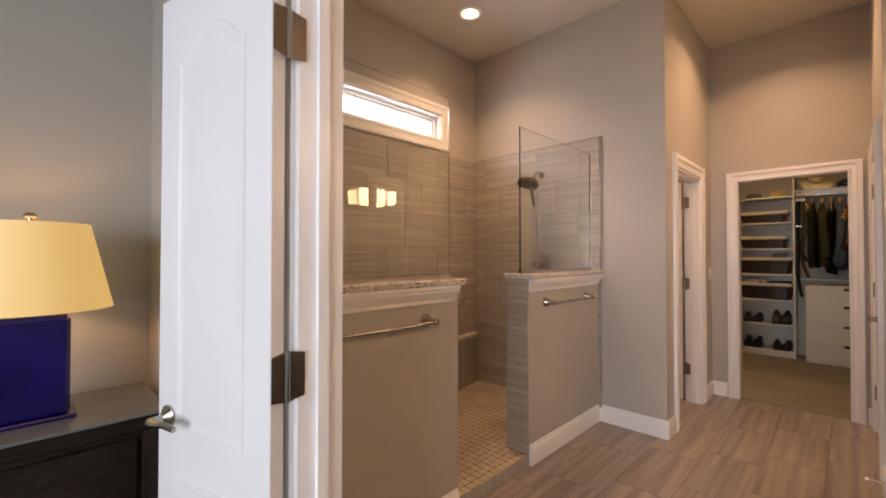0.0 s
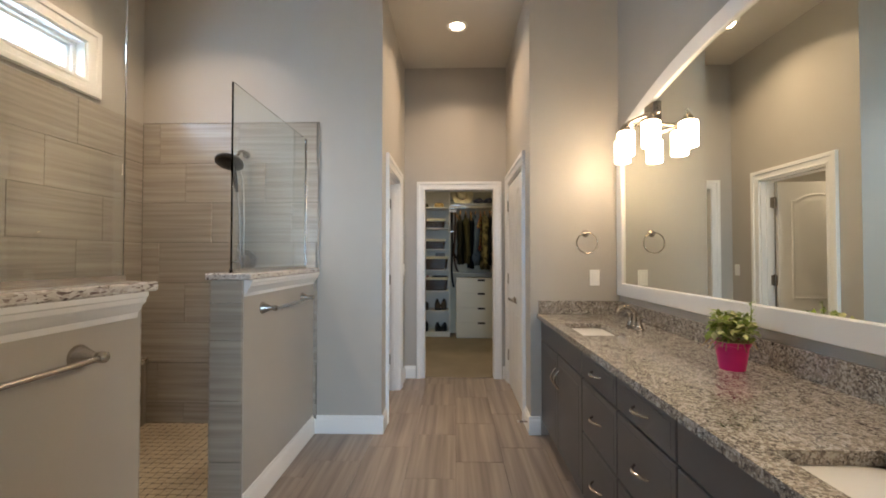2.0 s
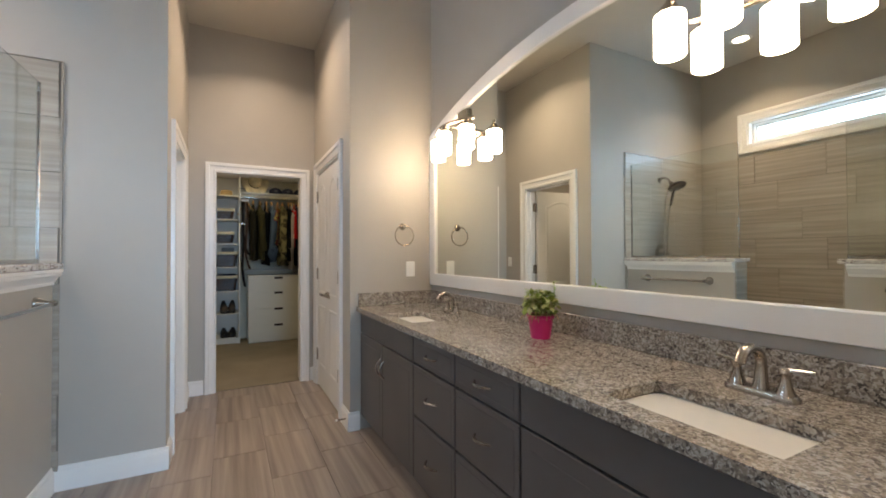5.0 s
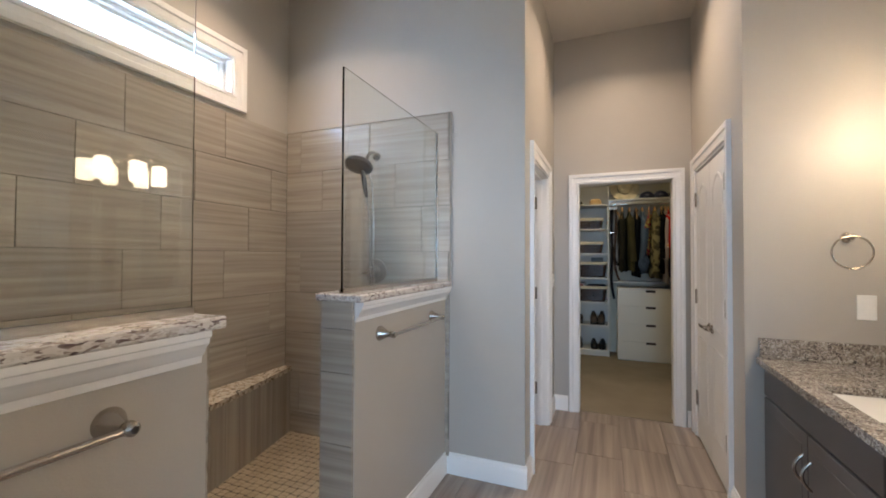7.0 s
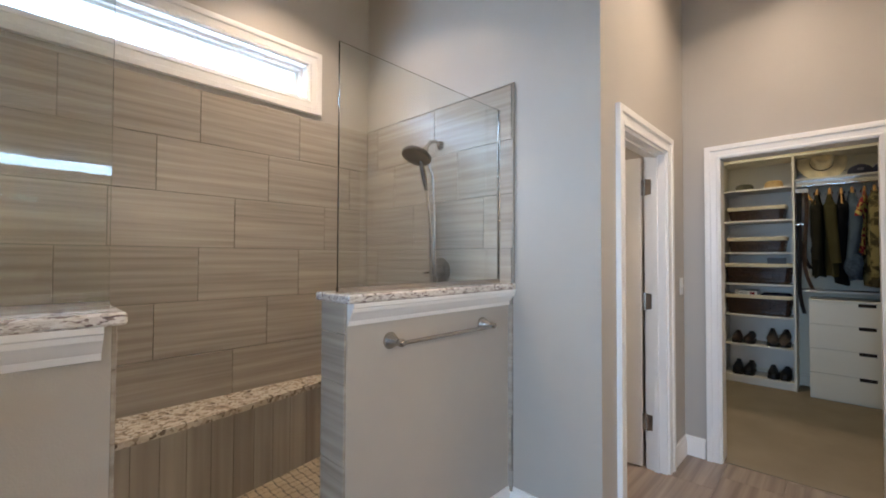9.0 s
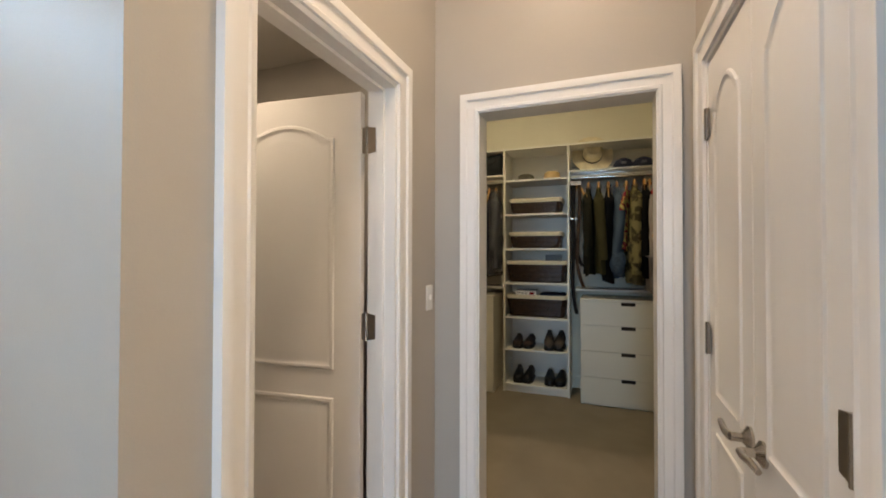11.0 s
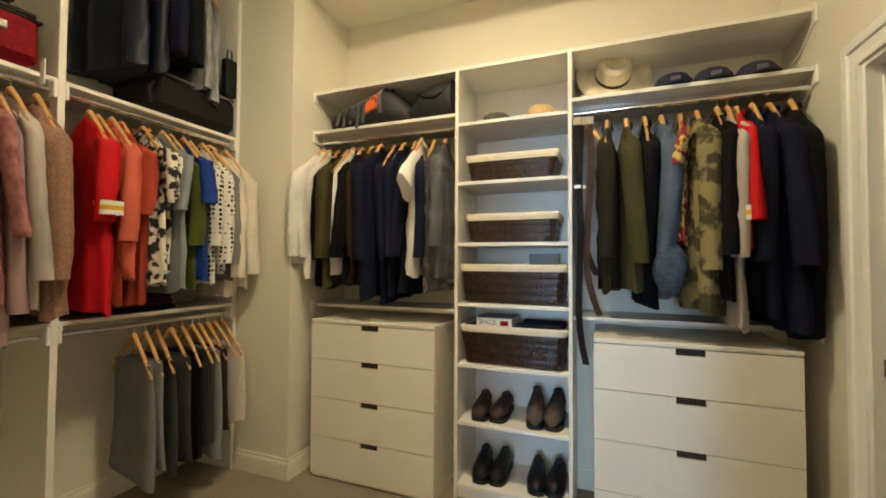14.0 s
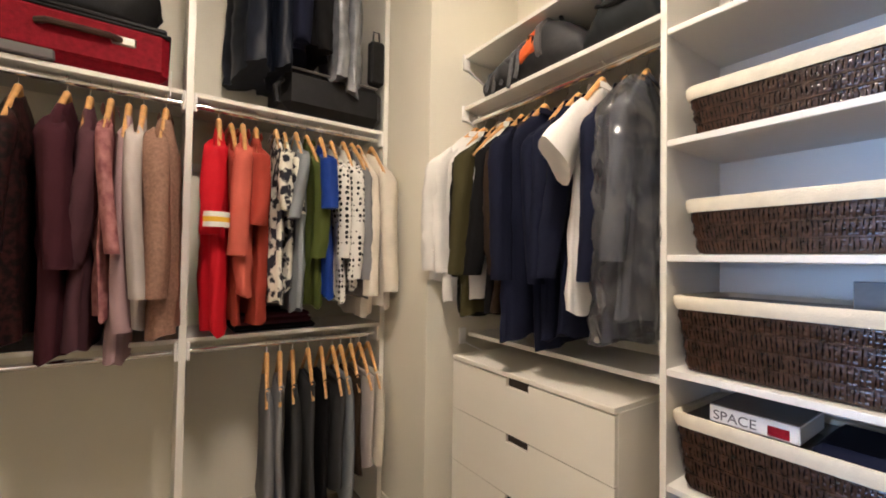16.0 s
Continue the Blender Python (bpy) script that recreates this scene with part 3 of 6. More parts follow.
def switch_plate(axis, pos, side, u, v, label, rocker):
    m = plane_m(axis, pos, side)
    s = thing("light_switch" if rocker else "outlet_plate", m @ Vector((u, v, 0)), label, "switch" if rocker else "outlet")
    part("cover_plate", Geo().box(u - 0.036, u + 0.036, v - 0.058, v + 0.058, 0, 0.006, 0.003).moved(m), PLATE, s)
    if rocker:
        part("toggle", Geo().box(u - 0.006, u + 0.006, v - 0.012, v + 0.012, 0.006, 0.016, 0.003).moved(m), PLATE, s)
    else:
        part("socket", Geo().box(u - 0.017, u + 0.017, v - 0.034, v + 0.034, 0.006, 0.009, 0.002).moved(m), PLATE, s)


switch_plate("y", CY1, -1, 4.853, 1.168, "white toggle light switch on the corridor wall", True)
switch_plate("x", EX + 0.012, -1, -0.04, 1.15, "white outlet cover beside the mirror", False)
st = thing("strike_plate", (OPEN_S[1] - 0.02, 0.0, 1.0), "metal strike plate in a door jamb", "strike plate")
part("plate", Geo().box(OPEN_S[1] - 0.022, OPEN_S[1] - 0.0195, -0.005, 0.022, 0.94, 1.0, 0.001), BRONZE, st)
st = thing("door_stop_spring", (3.60, CY0 + 0.02, 0.07), "small spring door stop on the baseboard", "door stop")
part("spring", Geo().tube([(3.60, CY0 + 0.016, 0.07), (3.60, CY0 + 0.075, 0.07)], 0.006), NICKEL, st)
part("rubber_tip", Geo().tube([(3.60, CY0 + 0.075, 0.07), (3.60, CY0 + 0.09, 0.07)], 0.008), PLATE, st)

# ---- shower ----
HW0, HW1 = 2.04, 2.205
for nm, x0, x1 in (("half_wall_east", 2.50, EX), ("half_wall_west", WX1, 1.82)):
    wall(nm, (x0, HW0, 0), (x1, HW1, 1.19), WALL, label="painted half wall beside the shower")
solid("shower_floor", Geo().box(WX1, EX, 2.05, NY, -0.09, 0.062), GROUT, "raised shower floor", "shower floor", kind="structure")
solid("shower_sill", Geo().box(1.82, 2.50, HW0 + 0.005, 2.05, 0, 0.07), STILE_V, "grey tiled shower threshold face", "threshold", kind="structure")
CROWN = [(0.0, 0.0), (0.006, 0.0), (0.008, 0.018), (0.016, 0.024), (0.022, 0.04), (0.034, 0.052), (0.036, 0.066), (0.042, 0.07), (0.042, 0.085), (0.0, 0.085)]
for x0, x1, ends in ((2.50, EX, (2.475, EX)), (WX1, 1.80, (WX1, 1.845))):
    g = Geo().loft([[(u, 1.105 + v, h) for h, v in CROWN] for u in (x0, x1)]).moved(plane_m("y", HW0, -1))
    solid("trim", g, TRIM, "white crown moulding under the half-wall cap", "moulding", kind="structure")
    c = thing("stone_cap", (ends[0], HW0, 1.19), "white and brown granite cap on the half wall", "stone cap", "half-wall caps")
    part("slab", Geo().box(ends[0], ends[1], HW0 - 0.045, HW1 + 0.022, 1.19, 1.222, 0.006), CAPST, c)
for nm, x0, x1 in (("shower_glass_panel", 2.497, EX - 0.016), ("shower_glass_panel", WX1 + 0.01, 1.822)):
    s = thing(nm, (x0, 2.105, 1.222), "clear frameless glass panel in a nickel channel on the half wall", "glass panel", "shower glass")
    p = part("glass_sheet", Geo().box(x0, x1, 2.10, 2.11, 1.228, 2.185, 0.001), GLASS, s)
    p.visible_shadow = False
    part("bottom_channel", Geo().box(x0, x1, 2.093, 2.099, 1.222, 1.243).box(x0, x1, 2.111, 2.117, 1.222, 1.243).box(x0, x1, 2.099, 2.111, 1.222, 1.226), NICKEL, s, "nickel channel")
    if x1 > 3:
        part("side_channel", Geo().box(x1, x1 + 0.016, 2.094, 2.117, 1.222, 2.185, 0.002), NICKEL, s, "nickel wall channel")


def bench_front(x):
    s = (EX - x) / (EX - WX1)
    return 3.285 - 0.33 * (1 - (1 - min(s * 1.25, 1)) ** 1.6)


bn = thing("shower_bench", (2.1, 3.3, 0.06), "curved tiled shower bench with a beige granite seat", "bench")
xs = [WX1 + (EX - 0.012 - WX1) * k / 24 for k in range(25)]
part("body", Geo().prism([(x, bench_front(x) + 0.022) for x in xs] + [(xs[-1], NY - 0.012), (xs[0], NY - 0.012)], 0.062, 0.518), GROUT, bn)
for k in range(24):
    a, b = xs[k], xs[k + 1] - 0.002
    part("upright_tile", Geo().prism([(a, bench_front(a) + 0.01), (b, bench_front(b) + 0.01), (b, bench_front(b) + 0.022), (a, bench_front(a) + 0.022)], 0.064, 0.516), STILE_V, bn)
part("seat_slab", Geo().prism([(x, bench_front(x)) for x in xs] + [(xs[-1], NY - 0.012), (xs[0], NY - 0.012)], 0.518, 0.55), BENCHST, bn)


def towel_bar(xa, xb):
    z, y = 1.028, HW0
    t = thing("towel_bar", (xa, y, z), "brushed nickel towel bar on the half wall", "towel bar", "towel bars")
    part("bar", Geo().tube([(xa, y - 0.07, z - 0.004), (xb, y - 0.07, z - 0.004)], 0.0085, 12), NICKEL, t)
    for x in (xa, xb):
        g = Geo().lathe([(0.034, 0.0), (0.034, -0.004), (0.03, -0.012), (0.022, -0.028), (0.014, -0.046), (0.0115, -0.055), (0.015, -0.06), (0.0165, -0.07), (0.015, -0.08), (0.008, -0.086)], (x, y, z - 0.002), 22, "y")
        part("post", g, NICKEL, t)


towel_bar(2.70, 3.29)
towel_bar(0.98, 1.592)

sh = thing("shower_fixture", (EX - 0.012, 2.56, 2.07), "dark nickel shower head with hand shower and hose", "shower fixture")
fx = EX - 0.012
part("flange", Geo().lathe([(0.03, 0), (0.028, -0.008), (0.012, -0.014)], (fx, 2.56, 2.07), 18, "x"), NICKEL, sh)
part("arm", Geo().tube([(fx, 2.56, 2.07), (fx - 0.045, 2.56, 2.088), (fx - 0.09, 2.56, 2.075), (fx - 0.125, 2.565, 2.03)], 0.011, 10), NICKEL, sh)
part("ball_joint", Geo().lathe([(0.008, -0.022), (0.019, -0.012), (0.021, 0), (0.018, 0.012), (0.008, 0.02)], (fx - 0.13, 2.567, 2.02), 14), NICKEL, sh)
hm = Matrix.Translation((fx - 0.19, 2.58, 1.972)) @ Matrix.Rotation(radians(24), 4, "Y")
part("head", Geo().lathe([(0.018, 0.05), (0.03, 0.04), (0.07, 0.028), (0.09, 0.012), (0.094, 0.0), (0.09, -0.012), (0.078, -0.016)], n=28).moved(hm), DARKN, sh, "dark round spray head")
part("spray_face", Geo().lathe([(0.076, -0.0165), (0.07, -0.02), (0.03, -0.021)], n=24).moved(hm), BLACKL, sh, "black rubber spray face")
part("holder", Geo().lathe([(0.014, -0.03), (0.022, -0.015), (0.022, 0.02), (0.014, 0.03)], (fx - 0.14, 2.565, 1.985), 12), DARKN, sh)
part("hand_shower", Geo().tube([(fx - 0.165, 2.57, 1.95), (fx - 0.15, 2.565, 1.88), (fx - 0.135, 2.562, 1.81), (fx - 0.125, 2.56, 1.77)], [0.014, 0.017, 0.015, 0.009], 10), DARKN, sh)
part("hose", Geo().tube([(fx - 0.125, 2.56, 1.77), (fx - 0.11, 2.555, 1.65), (fx - 0.1, 2.55, 1.48), (fx - 0.1, 2.55, 1.3), (fx - 0.08, 2.555, 1.2), (fx - 0.05, 2.56, 1.17), (fx - 0.05, 2.545, 1.22), (fx - 0.075, 2.54, 1.35), (fx - 0.08, 2.535, 1.6), (fx - 0.09, 2.54, 1.85), (fx - 0.13, 2.555, 1.98)], 0.0085, 8), BRONZE, sh, "metal shower hose")
vv = thing("shower_valve", (fx, 2.56, 1.255), "round nickel shower valve trim with lever", "shower valve")
part("trim_plate", Geo().lathe([(0.085, 0), (0.083, -0.008), (0.045, -0.016), (0.03, -0.05), (0.024, -0.07)], (fx, 2.56, 1.275), 24, "x"), BRONZE, vv)
part("lever", Geo().tube([(fx - 0.06, 2.56, 1.275), (fx - 0.07, 2.60, 1.265), (fx - 0.07, 2.64, 1.262)], [0.01, 0.008, 0.006]), NICKEL, vv)

# ---- downlights ----
for x, y in ((4.11, 0.965), (2.82, 2.81)):
    d = thing("recessed_downlight", (x, y, CEIL), "lit recessed ceiling downlight with white trim ring", "downlight", "downlights")
    part("trim_ring", Geo().lathe([(0.095, 0), (0.095, -0.004), (0.075, -0.009), (0.068, -0.004), (0.066, 0.0)], (x, y, CEIL), 28), TRIM, d)
    part("lens", Geo().lathe([(0.064, -0.002), (0.05, -0.004), (0.0, -0.005)][:2], (x, y, CEIL), 24), DLENS, d, "glowing lens")

# ---- vanity ----
CX0, CX1, CF = WX1, EX + 0.012, 0.352
def vanity_unit(x0, x1, kind):
    u = thing("vanity_cabinet", (x0, CF, 0), {"d": "charcoal vanity drawer unit with three drawers", "s": "charcoal sink base cabinet with two doors"}[kind], "cabinet", "vanity units")
    # carcass and rail coloured near black, so the gaps look shaded
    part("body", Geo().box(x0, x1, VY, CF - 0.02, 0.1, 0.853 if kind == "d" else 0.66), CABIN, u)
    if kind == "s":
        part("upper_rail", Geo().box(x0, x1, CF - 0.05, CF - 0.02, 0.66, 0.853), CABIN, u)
    part("toe_kick", Geo().box(x0, x1, VY, CF - 0.08, 0, 0.1), CAB, u)
    g = 0.004
    rows = [(0.705, 0.838), (0.437, 0.695), (0.11, 0.427)] if kind == "d" else []
    def pull(p, cx, cz, vertical):
        pts = []
        for k in range(9):
            s = k / 8 * 2 - 1
            off = CF + 0.03 * (1 - s * s) + 0.002
            pts.append((cx, off, cz + s * 0.055) if vertical else (cx + s * 0.055, off, cz))
        part("handle", Geo().tube(pts, [0.005, 0.0055, 0.006, 0.007, 0.007, 0.007, 0.006, 0.0055, 0.005]), NICKEL, p, "arched nickel pull")
    for z0, z1 in rows:
        d = part("drawer_front", Geo().box(x0 + g, x1 - g, CF - 0.02, CF, z0, z1, 0.003), CAB, u)
        part("drawer_field", Geo().box(x0 + 0.03, x1 - 0.03, CF - 0.003, CF + 0.0015, z0 + 0.026, z1 - 0.026, 0.0012), CAB, d)
        pull(d, (x0 + x1) / 2, (z0 + z1) / 2, False)
    if kind == "s":
        part("false_front", Geo().box(x0 + g, x1 - g, CF - 0.02, CF, 0.705, 0.838, 0.003), CAB, u)
        mid = (x0 + x1) / 2
        for a, b, hx in ((x0 + g, mid - g / 2, mid - 0.035), (mid + g / 2, x1 - g, mid + 0.035)):
            d = part("door", Geo().box(a, b, CF - 0.02, CF, 0.11, 0.695, 0.003), CAB, u)
            part("door_field", Geo().box(a + 0.05, b - 0.05, CF - 0.004, CF + 0.0015, 0.165, 0.64, 0.0012), CAB, d)
            pull(d, hx, 0.55, True)


vanity_unit(2.575, CX1, "s")
vanity_unit(2.13, 2.575, "d")
vanity_unit(1.69, 2.13, "d")
vanity_unit(CX0, 1.69, "s")
SINKS = (2.9, 1.185)
ct = thing("countertop", (CX0, CF, 0.853), "speckled brown-grey granite vanity countertop with two sink cut-outs", "countertop")
part("slab", cells((CX0, VY, 0.853), (CX1, 0.384, 0.885), [(s - 0.205, s + 0.205, 0.07, 0.305) for s in SINKS], 2), GRANITE, ct)
bs = thing("backsplash", (CX0, VY, 0.885), "low speckled granite backsplash behind the counter", "backsplash")
part("back_strip", Geo().box(CX0, CX1 - 0.02, VY, VY + 0.022, 0.885, 0.982, 0.002), GRANITE, bs)
part("end_strip", Geo().box(CX1 - 0.02, CX1, VY, 0.372, 0.885, 0.982, 0.002), GRANITE, bs)
for s in SINKS:
    k = thing("sink_basin", (s, 0.19, 0.72), "white rectangular undermount porcelain sink", "sink", "vanity sinks")
    def ring(ins, z):
        r, pts = max(0.02, 0.05 - ins * 0.3), []
        a0, a1, b0, b1 = s - 0.217 + ins, s + 0.217 - ins, 0.058 + ins, 0.317 - ins
        for cx, cy, st0 in ((a1 - r, b1 - r, 0), (a0 + r, b1 - r, 90), (a0 + r, b0 + r, 180), (a1 - r, b0 + r, 270)):
            for q in range(5):
                an = radians(st0 + q * 22.5)
                pts.append((cx + r * math.cos(an), cy + r * math.sin(an), z))
        return pts
    part("bowl", Geo().loft([ring(0.0, 0.852), ring(0.012, 0.852), ring(0.016, 0.84), ring(0.03, 0.75), ring(0.055, 0.735), ring(0.1, 0.73)]), PORC, k)
    part("drain", Geo().lathe([(0.022, 0.731), (0.02, 0.735), (0.012, 0.733)], (s, 0.19, 0), 16), NICKEL, k)
    f = thing("faucet", (s, -0.06, 0.885), "brushed nickel two-handle centerset faucet", "faucet", "vanity faucets")
    fy = -0.055
    def slab(k, z):
        return [(s + 0.088 * k * math.copysign(abs(math.cos(a)) ** 0.6, math.cos(a)), fy + 0.027 * k * math.copysign(abs(math.sin(a)) ** 0.7, math.sin(a)), z) for a in [2 * math.pi * q / 28 for q in range(28)]]
    part("base_plate", Geo().loft([slab(1.0, 0.885), slab(1.0, 0.893), slab(0.95, 0.9), slab(0.86, 0.903)]), NICKEL, f)
    sp = [(s, fy, 0.9), (s, fy - 0.003, 0.925), (s, fy - 0.004, 0.955)] + [(s, fy + 0.048 - 0.052 * math.cos(a), 0.968 + 0.046 * math.sin(a)) for a in [radians(q) for q in range(0, 166, 15)]]
    part("spout", Geo().tube(sp, [0.021, 0.0165, 0.0145] + [0.0135] * 9 + [0.0125, 0.0125, 0.014], 14), NICKEL, f)
    for sg in (-1, 1):
        part("handle", Geo().lathe([(0.023, 0.9), (0.02, 0.908), (0.014, 0.925), (0.0105, 0.945), (0.0115, 0.953), (0.014, 0.956), (0.0135, 0.966), (0.006, 0.97)], (s + sg * 0.056, fy, 0), 18), NICKEL, f, "flared nickel tap handle")
        part("lever", Geo().tube([(s + sg * 0.056, fy, 0.963), (s + sg * 0.085, fy - 0.004, 0.966), (s + sg * 0.115, fy - 0.007, 0.968)], [0.0065, 0.0055, 0.0045], 10), NICKEL, f)
    part("lift_rod", Geo().tube([(s, fy - 0.024, 0.9), (s, fy - 0.024, 0.955)], 0.0025).lathe([(0.002, 0.953), (0.005, 0.957), (0.003, 0.963)], (s, fy - 0.024, 0), 8), NICKEL, f)

# arched mirror
MX0, MX1, MZ0, MSP, MAP = 0.77, 3.535, 1.026, 2.19, 2.42
def arch_outline(ins, n=36):
    pts = [(MX0 + ins, MZ0 + ins), (MX1 - ins, MZ0 + ins)]
    half, rise = (MX1 - MX0) / 2, MAP - MSP
    R = (half * half + rise * rise) / (2 * rise)
    c = (MX0 + MX1) / 2
    for k in range(n + 1):
        x = MX1 - ins - (MX1 - MX0 - 2 * ins) * k / n
        pts.append((x, MAP - R + math.sqrt((R - ins) ** 2 - (x - c) ** 2)))
    return pts
mr = thing("arched_mirror", (2.15, VY, MZ0), "wide arched vanity mirror in a white frame", "mirror")
part("mirror_glass", Geo().prism(arch_outline(0.07), VY + 0.004, VY + 0.009, "xz"), MIRROR, mr, "mirror glass", 5)
part("frame", Geo().loft([[(u, VY + h, v) for u, v in arch_outline(i)] for i, h in ((0.0, 0.001), (0.0, 0.022), (0.003, 0.025), (0.084, 0.025), (0.088, 0.022), (0.09, 0.009))], caps=False), TRIM, mr, "white frame", 25)


def vanity_light(cx):
    v = thing("vanity_light", (cx, VY, 2.09), "lit three-globe nickel vanity light with opal glass shades", "wall light", "vanity lights")
    y0 = VY + 0.009
    part("back_plate", Geo().box(cx - 0.06, cx + 0.06, y0, y0 + 0.025, 2.07, 2.235, 0.004), NICKEL, v)
    part("stem", Geo().tube([(cx, y0 + 0.02, 2.11), (cx, -0.06, 2.11)], 0.012), NICKEL, v)
    part("curved_bar", Geo().tube([(cx + d, -0.055 - 0.06 * (d / 0.2) ** 2, 2.11) for d in [q * 0.04 - 0.24 for q in range(13)]], 0.011, 8), NICKEL, v)
    for d in (-0.195, 0, 0.195):
        y = -0.055 - 0.06 * (d / 0.2) ** 2
        part("socket_cap", Geo().lathe([(0.012, 2.11), (0.022, 2.095), (0.03, 2.075), (0.03, 2.066)], (cx + d, y, 0), 14), NICKEL, v)
        part("glass_shade", Geo().lathe([(0.035, 2.068), (0.049, 2.06), (0.049, 1.925), (0.044, 1.92), (0.02, 1.93)], (cx + d, y, 0), 20), OPAL, v, "glowing opal glass cylinder")


vanity_light(3.0)
vanity_light(1.27)

tr = thing("towel_ring", (EX + 0.012, 0.02, 1.475), "brushed nickel towel ring on the end wall", "towel ring")
rx = EX + 0.012
part("mount", Geo().lathe([(0.026, 0), (0.026, -0.006), (0.012, -0.016), (0.011, -0.045)], (rx, 0.025, 1.475), 16, "x"), NICKEL, tr)
part("ring", Geo().tube([(rx - 0.042, 0.025 + 0.075 * math.sin(a), 1.405 + 0.075 * math.cos(a)) for a in [2 * math.pi * q / 32 for q in range(33)]], 0.0045, 8), NICKEL, tr)

# potted plant on the counter
PX, PY, PZ = 2.047, -0.045, 0.885
pp = thing("potted_plant", (PX, PY, PZ), "small leafy plant with pale blooms in a magenta pot", "potted plant")
part("pot", Geo().lathe([(0.042, 0.0), (0.056, 0.09), (0.061, 0.092), (0.061, 0.105), (0.055, 0.105), (0.052, 0.085)], (PX, PY, PZ), 24), PINK, pp, "magenta glazed pot")
part("moss", Geo().lathe([(0.053, 0.09), (0.05, 0.105), (0.02, 0.11)], (PX, PY, PZ), 16), SOIL, pp)
rng = random.Random(4)
lg, bg, hay = Geo(), Geo(), Geo()
for k in range(420):
    a, e, r = rng.uniform(0, 6.28), rng.uniform(0.05, 1.5), rng.uniform(0.02, 0.085)
    c = Vector((PX + r * math.cos(a) * math.cos(e * 0.5), PY + r * math.sin(a) * math.cos(e * 0.5), PZ + 0.115 + 0.1 * math.sin(e) * rng.uniform(0.3, 1)))
    u = Vector((rng.uniform(-1, 1), rng.uniform(-1, 1), rng.uniform(-0.3, 0.8))).normalized()
    w = u.cross(Vector((0, 0, 1))).normalized()
    s = rng.uniform(0.013, 0.025)
    (bg if k % 3 == 0 else lg).add([c - u * s, c + w * s * 0.55 + Vector((0, 0, 0.003)), c + u * s, c - w * s * 0.55 + Vector((0, 0, 0.003))], [(0, 1, 2), (0, 2, 3)])
for k in range(26):
    a = rng.uniform(0, 6.28)
    hay.tube([(PX + 0.045 * math.cos(a), PY + 0.045 * math.sin(a), PZ + 0.1), (PX + 0.07 * math.cos(a), PY + 0.07 * math.sin(a), PZ + 0.108), (PX + rng.uniform(0.07, 0.1) * math.cos(a), PY + rng.uniform(0.07, 0.1) * math.sin(a), PZ + rng.uniform(0.07, 0.1))], 0.0015, 4)
lg.tube([(PX - 0.03, PY - 0.03, PZ + 0.1), (PX - 0.045, PY - 0.04, PZ + 0.19), (PX - 0.04, PY - 0.045, PZ + 0.26)], [0.003, 0.003, 0.001], 5)
for k in range(16):
    z = PZ + 0.16 + k * 0.006
    a = k * 2.4
    c = Vector((PX - 0.043, PY - 0.043, z))
    o = Vector((math.cos(a), math.sin(a), 0.5)) * 0.018
    w = Vector((-math.sin(a), math.cos(a), 0)) * 0.004
    lg.add([c, c + o * 0.5 + w, c + o, c + o * 0.5 - w], [(0, 1, 2, 3)])
part("foliage", lg, LEAF, pp)
part("bloom_cluster", bg, BLOOM, pp, "pale yellow blooms")
part("dried_grass", hay, SOIL, pp, "dry raffia round the rim")

# ---- bedroom side ----
tb = thing("console_table", (0.1, 2.6, 0), "dark espresso console table with a glass top", "table")
part("glass_top", Geo().box(-0.75, 0.62, 2.42, 2.9, 0.752, 0.762, 0.002), mat("smoked_glass_top", (0.16, 0.17, 0.17), 0.04, var=0.05), tb, "grey glass top")
part("top_frame", Geo().box(-0.74, 0.61, 2.43, 2.89, 0.70, 0.752, 0.006), DARKW, tb)
for x in (-0.7, 0.57):
    for y in (2.46, 2.86):
        part("leg", Geo().box(x - 0.03, x + 0.03, y - 0.03, y + 0.03, 0, 0.70, 0.004), DARKW, tb)
part("cabinet_body", Geo().box(-0.71, 0.58, 2.47, 2.87, 0.08, 0.70, 0.004), DARKW, tb)
for x0, x1 in ((-0.66, -0.08), (-0.05, 0.53)):
    part("door_panel", Geo().box(x0, x1, 2.458, 2.472, 0.12, 0.67, 0.004), DARKW, tb)
LX, LY = 0.24, 2.64
tl = thing("table_lamp", (LX, LY, 0.762), "blue ceramic table lamp with a lit yellow shade", "lamp")
part("ceramic_base", Geo().box(LX - 0.108, LX + 0.108, LY - 0.07, LY + 0.07, 0.775, 1.125, 0.012), BLUEG, tl, "cobalt glazed base")
part("foot", Geo().box(LX - 0.125, LX + 0.125, LY - 0.08, LY + 0.08, 0.762, 0.776, 0.003), BLUEG, tl)
part("neck", Geo().box(LX - 0.1, LX + 0.1, LY - 0.055, LY + 0.055, 1.125, 1.135, 0.003).tube([(LX, LY, 1.13), (LX, LY, 1.17)], 0.016), NICKEL, tl)
part("shade", Geo().lathe([(0.235, 1.15), (0.165, 1.455)], (LX, LY, 0), 36, caps=False), SHADE, tl, "glowing drum shade")
part("finial", Geo().tube([(LX, LY, 1.455), (LX, LY, 1.475)], 0.006).lathe([(0.018, 1.472), (0.02, 1.48), (0.012, 1.492)], (LX, LY, 0), 14), NICKEL, tl)
lamp("table_lamp_bulb", "POINT", (LX, LY, 1.3), (LX, LY, 0), 3.0, (1.0, 0.75, 0.42), 0.04)
bw = thing("window_2", (-3.0, 0.15, 0.55), "white-framed bedroom window", "window")
tagged(bw, kind="structure")
part("casing", sweep_rect(CASE, -1.2, 1.5, 0.55, 2.35, plane_m("x", -3.0, 1)), TRIM, bw)


